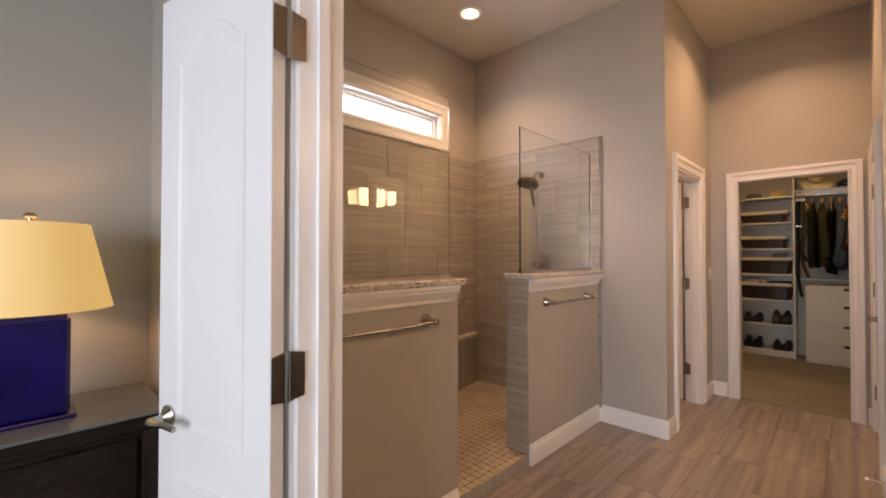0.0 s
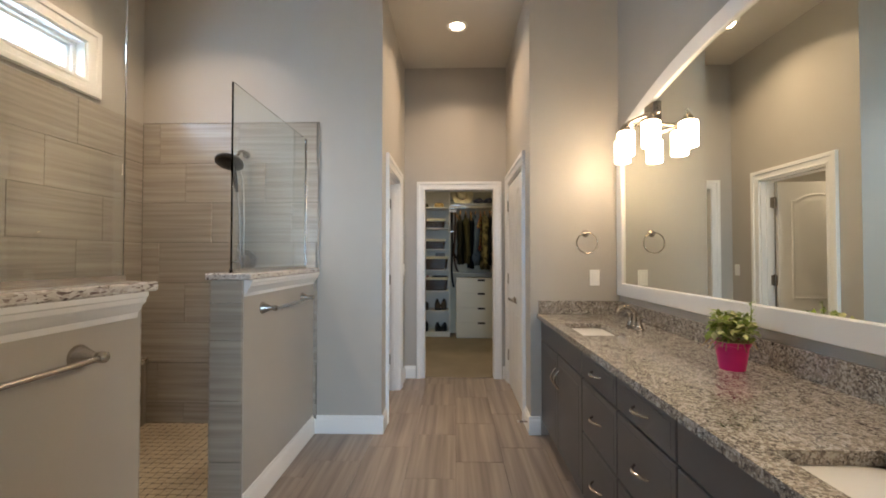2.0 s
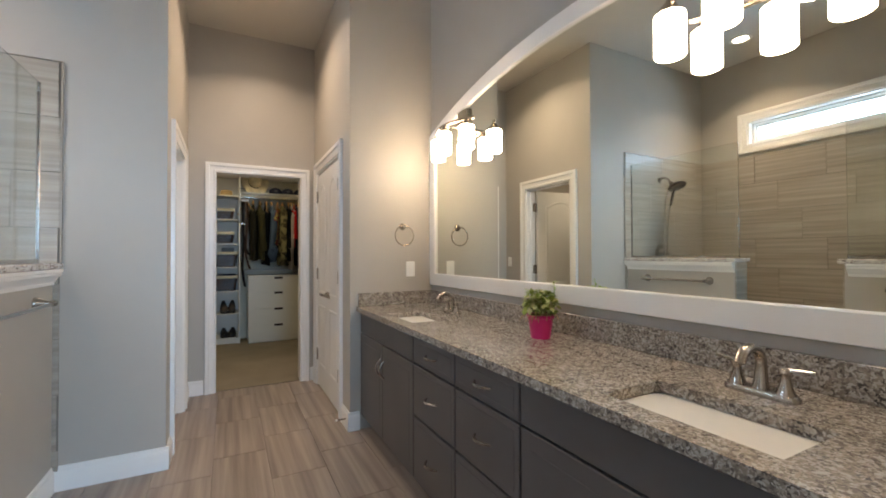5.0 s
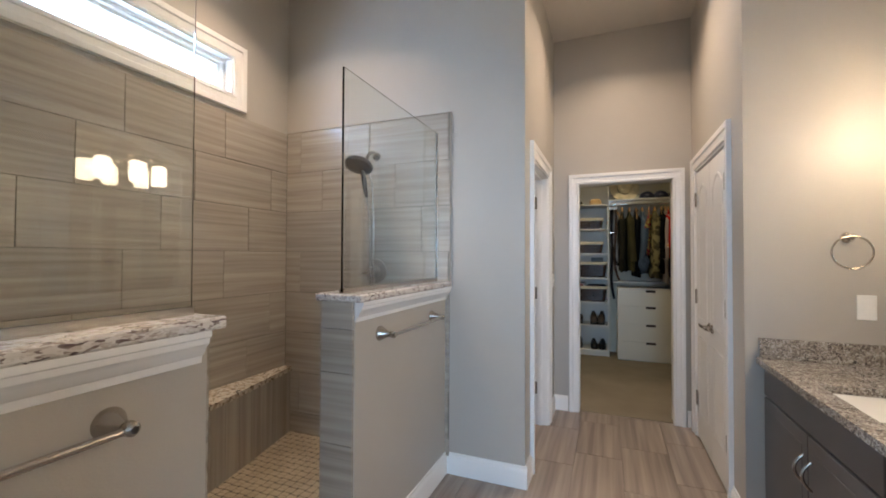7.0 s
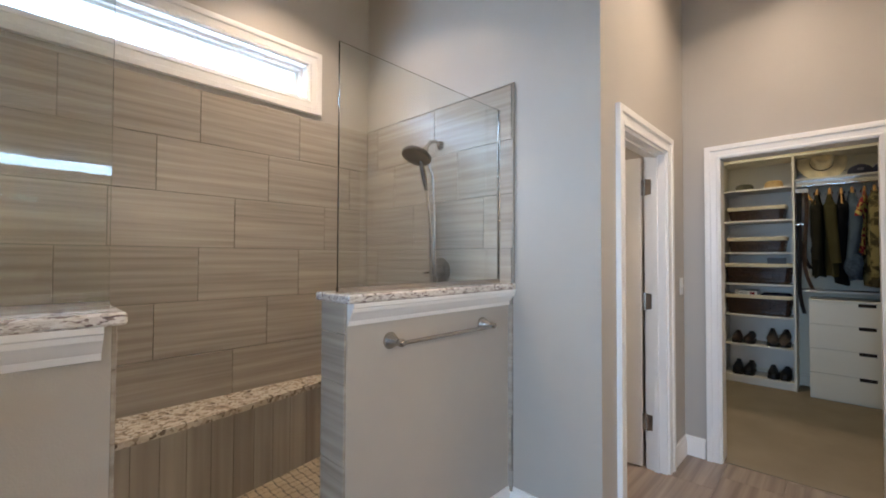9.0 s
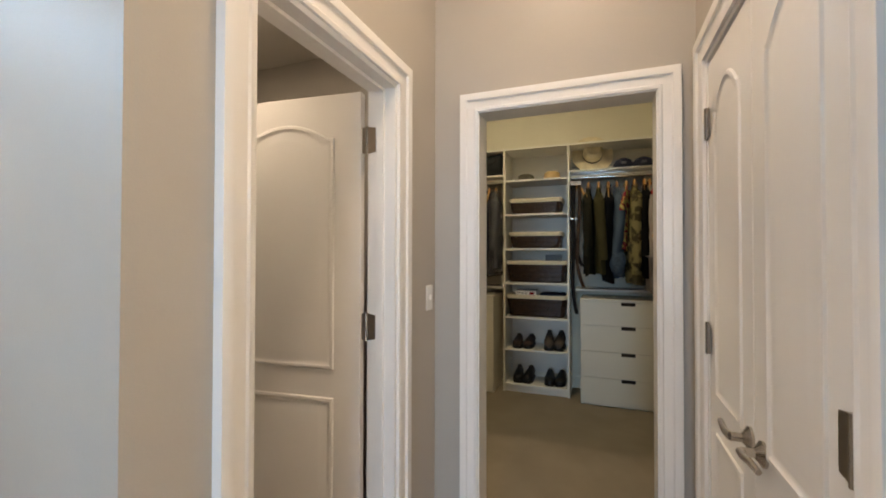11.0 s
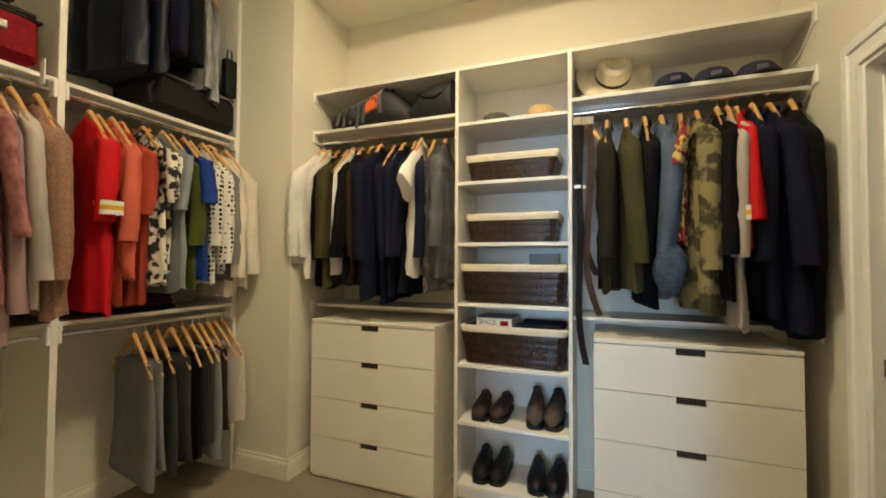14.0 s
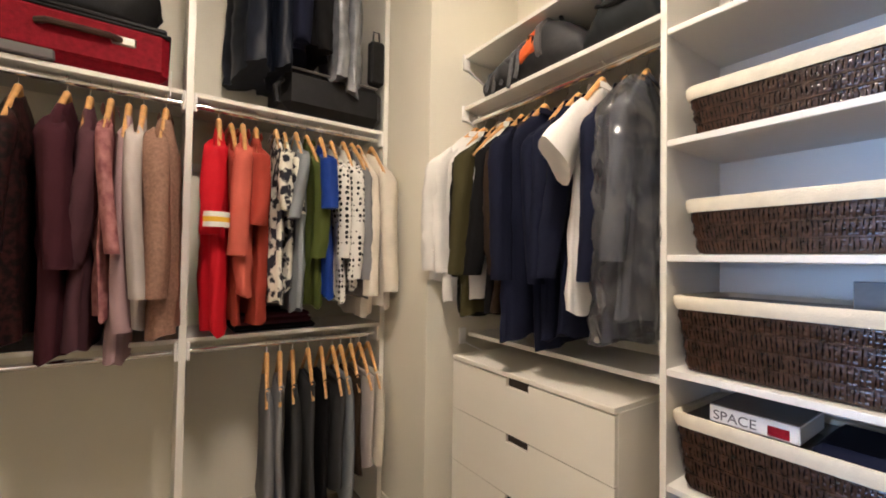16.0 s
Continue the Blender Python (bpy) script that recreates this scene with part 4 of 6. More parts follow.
# ---- closet ----
TB = 0.02
def board(parent, x0, x1, y0, y1, z, name="shelf", t=TB):
    return part(name, Geo().box(x0, x1, y0, y1, z - t, z, 0.002), MELA, parent)


tower = thing("shelf_tower", (7.36, 1.38, 0), "white open shelf tower holding baskets and shoes", "shelving")
TF, TY0, TY1 = 7.18, 1.06, 1.70
for y in (TY0, TY1 - TB):
    part("side_panel", Geo().box(TF, BX, y, y + TB, 0, 2.435, 0.002), MELA, tower)
SHELVES = (2.116, 1.776, 1.431, 1.092, 0.753, 0.434, 0.09)
for z in SHELVES:
    board(tower, TF + 0.002, BX, TY0 + TB, TY1 - TB, z)
part("top", Geo().box(TF, BX, TY0 + TB, TY1 - TB, 2.415, 2.435, 0.002), MELA, tower)
part("kick_board", Geo().box(TF + 0.02, TF + 0.035, TY0 + TB, TY1 - TB, 0.008, 0.07), MELA, tower)
part("back_panel", Geo().box(BX - 0.006, BX - 0.002, TY0 + TB, TY1 - TB, 0.09, 2.415), MELA, tower)


def bracket(parent, x, y, z, sy):
    g = Geo().box(x - 0.012, x + 0.03, y, y + sy * 0.012, z - 0.04, z + 0.04, 0.004)
    g.tube([(x + 0.02, y + sy * 0.006, z - 0.03), (x + 0.16, y + sy * 0.006, z - 0.10), (x + 0.3, y + sy * 0.006, z - 0.12)], 0.006, 6)
    part("bracket", g, PLATE, parent, "white wall bracket")


RODX = 7.235
for y0, y1, side in ((TY1, 2.69, 1), (0.05, TY0, -1)):
    u = thing("wall_shelf_unit", (7.36, (y0 + y1) / 2, 1.0), "white wall shelves with a chrome hanging rod", "shelving", "closet back shelves")
    board(u, TF, BX, y0, y1, 2.435)
    board(u, TF, BX, y0, y1, 2.175)
    board(u, TF + 0.05, BX, y0, y1, 1.045)
    part("rod", Geo().tube([(RODX, y0, 2.105), (RODX, y1, 2.105)], 0.013, 12), CHROME, u, "chrome hanging rod")
    part("rod_rail", Geo().box(TF + 0.1, TF + 0.115, y0, y1, 2.12, 2.155), CHROME, u)
    yy = y1 if side > 0 else y0
    for z in (2.40, 2.14, 1.03):
        bracket(u, TF, yy, z, -side)
    part("rail_strip", Geo().box(BX - 0.004, BX, y0, y1, 2.27, 2.276), GROUT, u)


def dresser(y0, y1, label):
    d = thing("dresser", (7.07, y0, 0), label, "dresser", "closet dressers")
    x0, H = 7.07, 0.968
    part("body", Geo().box(x0 + 0.018, BX, y0, y1, 0.008, H - 0.018, 0.002), DRESS, d)
    part("top", Geo().box(x0 - 0.002, BX, y0, y1, H - 0.018, H, 0.002), DRESS, d)
    zs = (0.03, 0.262, 0.496, 0.73, 0.945)
    c = (y0 + y1) / 2
    for k in range(4):
        a, b = zs[k] + 0.002, zs[k + 1] - 0.002
        g = cells((x0, y0 + 0.001, a), (x0 + 0.017, y1 - 0.001, b), [(c - 0.058, c + 0.058, b - 0.03, b + 1)], 0)
        dr = part("drawer_front", g, DRESS, d)
        # dark sheet behind the cut-out paints the shade of its hollow
        part("finger_pull", Geo().box(x0 + 0.014, x0 + 0.0175, c - 0.058, c + 0.058, b - 0.03, b), DARKCUT, dr, "finger pull cut-out with its shade painted dark")


dresser(0.155, 0.958, "cream four-drawer dresser under the coats")
dresser(1.775, 2.595, "cream four-drawer dresser under the suits")

# left-hand hanging wall
LF = 3.11
lu = thing("hanging_wall_unit", (6.0, 3.3, 0), "white double-hung closet unit with shelves and chrome rods", "shelving")
for x0 in (6.014, 6.945, FX1 + 0.01):
    part("upright", Geo().box(x0, x0 + 0.028, LF, 3.47, 0, 3.2, 0.002), MELA, lu)
for x0, x1 in ((FX1 + 0.038, 6.014), (6.042, 6.945)):
    for z in (2.112, 1.055):
        board(lu, x0, x1, LF + 0.004, 3.47, z)
    board(lu, x0, x1, LF + 0.004, 3.47, 3.14)
    for z in (2.06, 0.995):
        part("rod", Geo().tube([(x0, LF + 0.03, z), (x1, LF + 0.03, z)], 0.013, 12), CHROME, lu, "chrome hanging rod")
        for xx, s in ((x0, 1), (x1, -1)):
            part("bracket", Geo().box(xx, xx + s * 0.014, LF - 0.004, LF + 0.05, z - 0.035, z + 0.045, 0.004), PLATE, lu, "white rod bracket")
    part("rail_strip", Geo().box(x0, x1, 3.464, 3.47, 1.83, 1.87), PLATE, lu)

# right-hand shelves
ru = thing("side_shelf_unit", (5.5, 0.25, 0), "white side shelves holding baskets and shoes", "shelving")
for x0 in (5.88, FX1 + 0.002):
    part("side_panel", Geo().box(x0, x0 + 0.02, 0.05, 0.42, 0, 2.9, 0.002), MELA, ru)
for z in (2.125, 1.76, 1.38, 1.0, 0.615, 0.23, 2.5, 2.9):
    board(ru, FX1 + 0.022, 5.88, 0.05, 0.418, z)

cl = thing("closet_ceiling_light", (6.1, 1.5, CEIL), "round flush ceiling light with a glowing glass dome", "ceiling light")
part("pan", Geo().lathe([(0.17, 0), (0.17, -0.02), (0.15, -0.03)], (6.1, 1.5, CEIL), 28), TRIM, cl)
part("dome", Geo().lathe([(0.15, -0.028), (0.13, -0.06), (0.08, -0.085), (0.02, -0.095)], (6.1, 1.5, CEIL), 28), glow("lit_dome_glass", (1, 0.86, 0.55), 4.0), cl, "glowing dome")
lamp("closet_lamp", "AREA", (6.1, 1.5, CEIL - 0.11), (6.1, 1.501, 0), CLOSET_W, (1.0, 0.86, 0.55), 0.32)


# ---- baskets ----
def basket(x0, x1, y0, y1, z0, h, seed, axis="x"):
    """A wicker basket with woven strands and a folded cotton liner."""
    b = thing("wicker_basket", ((x0 + x1) / 2, (y0 + y1) / 2, z0), "dark brown wicker basket with a cream cotton liner", "basket", "closet baskets")
    cx, cy = (x0 + x1) / 2, (y0 + y1) / 2
    hx, hy = (x1 - x0) / 2, (y1 - y0) / 2
    def ring(k, z, n=10, wob=0.0, ph=0):
        pts = []
        r = 0.03
        base = []
        for sx, sy, st in ((1, 1, 0), (-1, 1, 90), (-1, -1, 180), (1, -1, 270)):
            for q in range(4):
                a = radians(st + q * 30)
                base.append((cx + sx * (hx - r) + r * math.cos(a), cy + sy * (hy - r) + r * math.sin(a)))
        out = []
        for i in range(len(base)):
            p, q = Vector(base[i]), Vector(base[(i + 1) % len(base)])
            m = max(1, int((q - p).length / 0.022))
            out += [p.lerp(q, j / m) for j in range(m)]
        for i, p in enumerate(out):
            d = (p - Vector((cx, cy)))
            s = k + wob * (1 if (i + ph) % 2 else -1) / max(d.length, 0.05)
            pts.append((cx + d.x * s, cy + d.y * s, z))
        return pts
    part("core", Geo().loft([ring(0.87, z0 + 0.003), ring(0.955, z0 + h - 0.01)]), WICKER, b)
    nrow = int(h / 0.0125)
    rows = Geo()
    for k in range(nrow):
        z = z0 + 0.006 + k * 0.0125
        s = 0.885 + 0.1 * k / nrow
        rows.loft([ring(s - 0.01, z, wob=0.003, ph=k), ring(s, z + 0.003, wob=0.004, ph=k), ring(s, z + 0.0085, wob=0.004, ph=k), ring(s - 0.01, z + 0.0115, wob=0.003, ph=k)], caps=False)
    part("weave", rows, WICKER, b, sharp=60)
    stakes, rr = Geo(), random.Random(seed)
    band = 0.043
    nst = max(2, round((h - 0.036) / band))
    band = (h - 0.036) / nst
    for k in range(nst):
        z = z0 + 0.005 + k * band
        s0, s1 = 0.9 + 0.1 * k * band / h, 0.9 + 0.1 * (k + 1) * band / h
        lo, hi = ring(s0, z), ring(s1, z + band - 0.005)
        for i in range(2 * len(lo)):
            p0, p1 = Vector(lo[i // 2]), Vector(lo[(i // 2 + 1) % len(lo)])
            q0, q1 = Vector(hi[i // 2]), Vector(hi[(i // 2 + 1) % len(lo)])
            f = 0.5 * (i % 2) + rr.uniform(-0.08, 0.08)
            a, c = p0.lerp(p1, f), q0.lerp(q1, f)
            t = (p1 - p0).normalized()
            nv = Vector((t.y, -t.x, 0))
            w, dp, lean = rr.uniform(0.0036, 0.0056), rr.uniform(0.001, 0.006), t * rr.uniform(-0.003, 0.003)
            md = (a + c) / 2
            vs = []
            for p, q, o in ((a, 0.7, -0.002), (md, 1.0, dp), (c + lean, 0.7, -0.002)):
                vs += [p - t * w * q - nv * 0.006, p - t * w * q * 0.6 + nv * (o + 0.001), p + t * w * q * 0.6 + nv * (o + 0.001), p + t * w * q - nv * 0.006]
            stakes.add([tuple(v) for v in vs], [(j + f2, j + (f2 + 1) % 4, j + 4 + (f2 + 1) % 4, j + 4 + f2) for j in (0, 4) for f2 in range(3)])
        zb = z + band - 0.003
        stakes.loft([ring(s1 - 0.012, zb - 0.003), ring(s1 + 0.008, zb - 0.002), ring(s1 + 0.008, zb + 0.002), ring(s1 - 0.012, zb + 0.003)], caps=False)
    part("outer_weave", stakes, WICKER, b, sharp=70)
    L = Geo().loft([ring(1.0, z0 + h - 0.035, wob=0.001), ring(1.02, z0 + h - 0.02), ring(1.025, z0 + h - 0.002), ring(1.01, z0 + h + 0.004), ring(0.95, z0 + h + 0.003), ring(0.93, z0 + h - 0.03)])
    part("liner", L, LINER, b, "cream folded liner", 60)
    return b


for z, h in ((1.776, 0.15), (1.431, 0.16)):
    basket(7.215, 7.52, TY0 + 0.075, TY1 - 0.055, z, h, 1)
for z, h in ((1.092, 0.215), (0.753, 0.215)):
    basket(7.195, 7.52, TY0 + 0.03, TY1 - 0.03, z, h, 2)
for z, x0, x1 in ((1.38, 5.17, 5.61), (1.0, 5.17, 5.61)):
    basket(x0, x1, 0.08, 0.37, z, 0.165, 3)

# ---- shoes ----
def shoe(x, y, z, L, yaw, material, label, group, tall=0.085, laces=False):
    """A shoe standing with its toe along -x before the turn."""
    s = thing("shoe", (x, y, z), label, "shoe", group)
    prof = [(-0.5, 0.35, 0.34), (-0.47, 0.68, 0.48), (-0.40, 0.92, 0.6), (-0.28, 1.05, 0.68), (-0.08, 1.0, 0.8), (0.08, 0.86, 0.95), (0.25, 0.78, 1.0), (0.42, 0.72, 0.98), (0.49, 0.45, 0.92)]
    m = Matrix.Translation((x, y, z)) @ Matrix.Rotation(radians(yaw), 4, "Z")
    rings = []
    for p, w, hh in prof:
        ring = []
        for k in range(12):
            a = 2 * math.pi * k / 12
            zz = 0.022 + tall * hh * (0.5 + 0.5 * math.sin(a))
            ww = 0.05 * w * (1.0 if math.sin(a) < 0 else 1 - 0.25 * math.sin(a))
            ring.append((p * L, ww * math.cos(a), zz))
        rings.append(ring)
    part("upper", Geo().loft(rings).moved(m), material, s, sharp=70)
    sole = [(p * L * 1.03, 0.05 * w) for p, w, hh in prof] + [(p * L * 1.03, -0.05 * w) for p, w, hh in reversed(prof)]
    part("sole", Geo().prism(sole, 0.0, 0.026).moved(m), BLACKL, s, "dark sole")
    part("opening", Geo().lathe([(0.03, 0.0), (0.026, 0.004), (0.02, 0.002)], n=12).moved(m @ Matrix.Translation((0.24 * L, 0, 0.022 + tall * 0.985)) @ Matrix.Diagonal((1.7, 0.8, 1, 1))), BLACKF, s)
    if laces:
        g = Geo()
        for k in range(4):
            px, hz = -0.12 * L + k * 0.07 * L, 0.026 + tall * (0.76 + 0.06 * k)
            g.tube([(px, -0.024, hz - 0.012), (px, 0, hz + 0.004), (px + 0.01, 0.024, hz - 0.012)], 0.003, 5)
        part("lacing", g.moved(m), BLACKF, s)


def pair(y, z, material, label, group, tall=0.085, x=7.36, L=0.27, laces=False, gap=0.105):
    shoe(x, y - gap / 2, z, L, -4, material, label, group, tall, laces)
    shoe(x - 0.01, y + gap / 2, z, L, 5, material, label, group, tall, laces)


BROWNL = mat("brown_suede", (0.035, 0.017, 0.012), 0.7, var=0.3, scale=25, bump=0.2)
HIKE = mat("taupe_hiking_suede", (0.07, 0.05, 0.036), 0.8, var=0.35, scale=15, bump=0.3)
pair(1.52, 0.434, BROWNL, "dark brown suede slipper on the shelf", "brown slippers", 0.085, gap=0.115)
pair(1.215, 0.434, HIKE, "taupe hiking boot with dark laces on the shelf", "hiking boots", 0.14, laces=True)
pair(1.52, 0.09, BLACKL, "black leather shoe on the bottom shelf", "black loafers", 0.1)
pair(1.21, 0.09, BLACKL, "polished black dress shoe on the bottom shelf", "black dress shoes", 0.085)
shoe(5.83, 0.20, 1.76, 0.24, 80, BLACKL, "black leather shoe on the side shelf", "black shoes", 0.055)
shoe(5.73, 0.20, 1.76, 0.24, 86, BLACKL, "black leather shoe on the side shelf", "black shoes", 0.055)
shoe(5.40, 0.30, 0.615, 0.26, 80, BLACKL, "black shoe on the side shelf", "low shoes", 0.09)

# ---- hats ----
STRAW = mat("pale_straw", (0.62, 0.52, 0.33), 0.8, var=0.15, scale=60, bump=0.5, bscale=220)
STRAW2 = mat("golden_straw", (0.55, 0.38, 0.17), 0.8, var=0.15, scale=60, bump=0.5, bscale=220)
NAVYC = mat("navy_twill", (0.014, 0.016, 0.04), 0.8, var=0.2, scale=60)
OLIVEC = mat("grey_olive_felt", (0.09, 0.085, 0.06), 0.9, var=0.2, scale=40)
GOLDC = mat("cream_crown_straw", (0.74, 0.65, 0.46), 0.5, var=0.2, scale=9)
def hat(x, y, z, rb, rc, h, material, label, tilt=None, band=None):
    t = thing("hat", (x, y, z), label, "hat")
    m = Matrix.Translation((x, y, z)) @ (tilt or Matrix.Identity(4))
    part("crown", Geo().lathe([(rc * 1.02, 0.008), (rc, h * 0.5), (rc * 0.92, h * 0.85), (rc * 0.7, h), (rc * 0.2, h * 0.97)], n=24).moved(m @ Matrix.Diagonal((1.15, 1, 1, 1))), material, t)
    if rb > rc:
        part("brim", Geo().lathe([(rc, 0.006), (rb * 0.85, 0.0), (rb, 0.012), (rb, 0.016), (rb * 0.85, 0.005), (rc, 0.012)], n=32).moved(m @ Matrix.Diagonal((1.12, 1, 1, 1))), material, t)
    if band:
        part("band", Geo().lathe([(rc * 1.035, 0.012), (rc * 1.03, 0.03)], n=24, caps=False).moved(m @ Matrix.Diagonal((1.15, 1, 1, 1))), band, t, "dark hat band")


hat(7.36, 1.50, 2.116, 0.0, 0.085, 0.075, OLIVEC, "small grey-olive felt hat on the tower shelf")
hat(7.34, 1.24, 2.116, 0.0, 0.08, 0.085, STRAW2, "small golden straw hat on the tower shelf")
hat(7.42, 0.86, 2.355, 0.195, 0.09, 0.11, GOLDC, "wide-brimmed pale straw hat leaning on the shelf", Matrix.Rotation(radians(-66), 4, "Y") @ Matrix.Rotation(radians(8), 4, "X"), BLACKF)
def cap(x, y, z, material):
    t = thing("baseball_cap", (x, y, z), "navy baseball cap on the shelf", "cap", "baseball caps")
    prof = [(0.092, 0.0), (0.092, 0.03), (0.086, 0.06), (0.066, 0.088), (0.03, 0.104), (0.01, 0.106)]
    part("crown", Geo().lathe(prof, (x, y, z), 20), material, t, sharp=60)
    pts = []
    for k in range(9):
        a = radians(120 + k * 15)
        pts.append((x - 0.03 + 0.14 * math.cos(a), y + 0.085 * math.sin(a)))
    part("visor", Geo().prism(pts, z + 0.004, z + 0.012), material, t)
    part("button", Geo().lathe([(0.008, 0.104), (0.006, 0.11), (0.002, 0.112)], (x, y, z), 8), material, t)
    part("emblem", Geo().box(x - 0.094, x - 0.088, y - 0.022, y + 0.022, z + 0.035, z + 0.06, 0.002), mat("grey_stitching", (0.12, 0.12, 0.15), 0.8), t, "grey stitched emblem")


for y in (0.58, 0.41, 0.23):
    cap(7.32, y, 2.175, NAVYC)


# ---- hangers and clothes ----
HG = Geo()
for sg in (-1, 1):
    pts, rad = [], []
    for k in range(8):
        s = k / 7
        pts.append((sg * 0.195 * s, 0.008 * s * s, -0.05 - 0.165 * s - 0.03 * s * s))
        rad.append(0.0125 - 0.006 * s)
    HG.tube(pts, rad, 8)
HOOK = Geo().tube([(0, 0, -0.075), (0, 0, -0.02), (0.017, 0, -0.008), (0.019, 0, 0.008), (0.008, 0, 0.019), (-0.010, 0, 0.019), (-0.018, 0, 0.006)], 0.0022, 6)
HG_MESH, HOOK_MESH = HG.mesh("hanger_arms", HANGW, 60), HOOK.mesh("hanger_hook", CHROME, 60)
_h0 = thing("clothes_hanger", (0, 0, 0), "light maple wooden hanger on the rod", "hanger", "wooden hangers")
part("shoulder_bar", HG_MESH, HANGW, _h0)
part("hook", HOOK_MESH, CHROME, _h0, "chrome hook")
FIRST_HANGER = [True]


def place_hanger(m):
    if FIRST_HANGER[0]:
        FIRST_HANGER[0] = False
        _h0.matrix_basis = m
        return _h0
    return copy_thing(_h0, m)


_fab = {}
def fabric(name, color, color2=None, scale=5.0, rough=0.9, var=0.15, sharp=0.0, stretch=(1, 1, 1)):
    if name not in _fab:
        _fab[name] = mat(name, color, rough, var=var, scale=scale, color2=color2, bump=0.3, bscale=90, sharp=sharp, stretch=stretch, spec=0.12)
    return _fab[name]


def garment(m, kind, length, half, thick, material, label, sleeve=0.0, group="", seed=0, trim=None, crinkle=0.0):
    """A garment on a hanger. Local: x across the shoulders, y along the rod, z down from the rod."""
    r = random.Random(seed)
    g = thing("garment", m.translation, label, kind, group)
    top = -0.078
    ph, ph2 = r.uniform(0, 6.3), r.uniform(0, 6.3)
    N, L = (84, 56) if crinkle else (44, 18)
    thick = thick * 1.12
    rings = []
    for i in range(L + 1):
        s = i / L
        z = top - length * s ** 1.15
        drop = (top - z)
        slope = 0.155
        if drop < slope:
            w = 0.05 + (half * 0.93 - 0.05) * (drop / slope) ** 0.9
        else:
            w = half * (0.93 + 0.1 * (drop - slope) / max(length - slope, 0.1))
        th = thick * (0.35 + 0.75 * min(drop / 0.2, 1))
        ring = []
        for k in range(N):
            a = 2 * math.pi * k / N
            fold = 1 + (0.24 * math.sin(3 * a + ph + 1.5 * s) + 0.2 * math.sin(8 * a + ph2 + 0.8 * math.sin(4 * s + ph)) + 0.12 * math.sin(15 * a + ph)) * min(1, s * 1.6)
            ca, sa = math.cos(a), math.sin(a)
            cx = math.copysign(abs(ca) ** 0.75, ca) * w
            wr = noise.noise((cx * 9 + seed, s * 7, a * 1.3)) * 0.013 + noise.noise((cx * 25, s * 19 + seed, a * 3)) * 0.008
            if crinkle:
                wr += crinkle * (0.5 - abs(noise.noise((cx * 11 + 4 * s, z * 9, sa * 2 + seed)))) + crinkle * 0.6 * (0.4 - abs(noise.noise((cx * 24 - 9 * s, z * 21, sa * 3))))
            wr *= min(1, s * 3)
            ring.append((cx + 0.006 * math.sin(5 * s + ph) + wr * ca, th * sa * fold + wr * sa + 0.014 * math.sin(ph + 2.5 * s) * s, z - (0.012 * math.sin(2 * a + ph) + 0.006 * math.sin(5 * a + ph2)) * s * s - (0.03 * abs(ca) if i == 0 else 0)))
        rings.append(ring)
    part("body", Geo().loft(rings).moved(m), material, g, sharp=80)
    if sleeve:
        for sg in (-1, 1):
            sr = []
            q, sway, bend = r.uniform(-0.014, 0.014), r.uniform(-0.02, 0.04), r.uniform(-0.03, 0.03)
            for i in range(19):
                s = i / 18
                z = top - 0.08 - (sleeve - 0.005) * s
                grow = min(1, s / 0.16) ** 0.6
                cx = sg * (half * (0.66 + 0.28 * grow) + 0.02 * math.sin(s * 2.2) + 0.012 * s + sway * s * s)
                cy = q + 0.012 * math.sin(s * 3 + ph) + bend * s * s
                rad = (0.012 + 0.055 * grow - 0.02 * s) * (1 + 0.05 * math.sin(6 * s + ph) + 0.015 * math.sin(19 * s + ph2) + 0.06 * noise.noise((s * 9, seed, sg)))
                ring = []
                for k in range(16):
                    a = 2 * math.pi * k / 16
                    wr = (noise.noise((a * 1.5 + seed, s * 9, sg * 3)) * 0.2 + noise.noise((a * 2 + 3 * s, s * 16, seed)) * 0.16) * rad
                    ring.append((cx + (rad * 0.85 + wr) * math.cos(a), cy + min(thick * 1.05, rad * 0.75) * math.sin(a) * (1 + 0.2 * math.sin(3 * a + ph + 2 * s)), z - 0.05 * abs(math.cos(a)) * (1 - grow)))
                sr.append(ring)
            sl = part("sleeve", Geo().loft(sr).moved(m), material, g, sharp=80)
            if trim:
                z = top - 0.075 - sleeve
                for zz, mt in trim:
                    tg = Geo().lathe([(0.064, z + zz), (0.064, z + zz + 0.02)], (0, 0, 0), 16, caps=False)
                    tg.moved(Matrix.Translation((sg * (half * 0.93 + 0.025), q, 0)) @ Matrix.Diagonal((0.95, min(1, thick * 1.3 / 0.064), 1, 1)))
                    part("cuff_stripe", tg.moved(m), mt, sl, "contrasting cuff stripe")
    if kind in ("shirt", "jacket", "coat"):
        c = Geo()
        for sg in (-1, 1):
            c.loft([[(0.0, sg * 0.018, top + 0.012), (0.05, sg * 0.02, top), (0.055, sg * 0.026, top - 0.025), (0.0, sg * 0.03, top - 0.02)],
                    [(-0.05, sg * 0.02, top + 0.006), (-0.055, sg * 0.022, top), (-0.06, sg * 0.026, top - 0.022), (-0.05, sg * 0.028, top - 0.02)]])
        part("collar", c.moved(m), material, g)
    return g


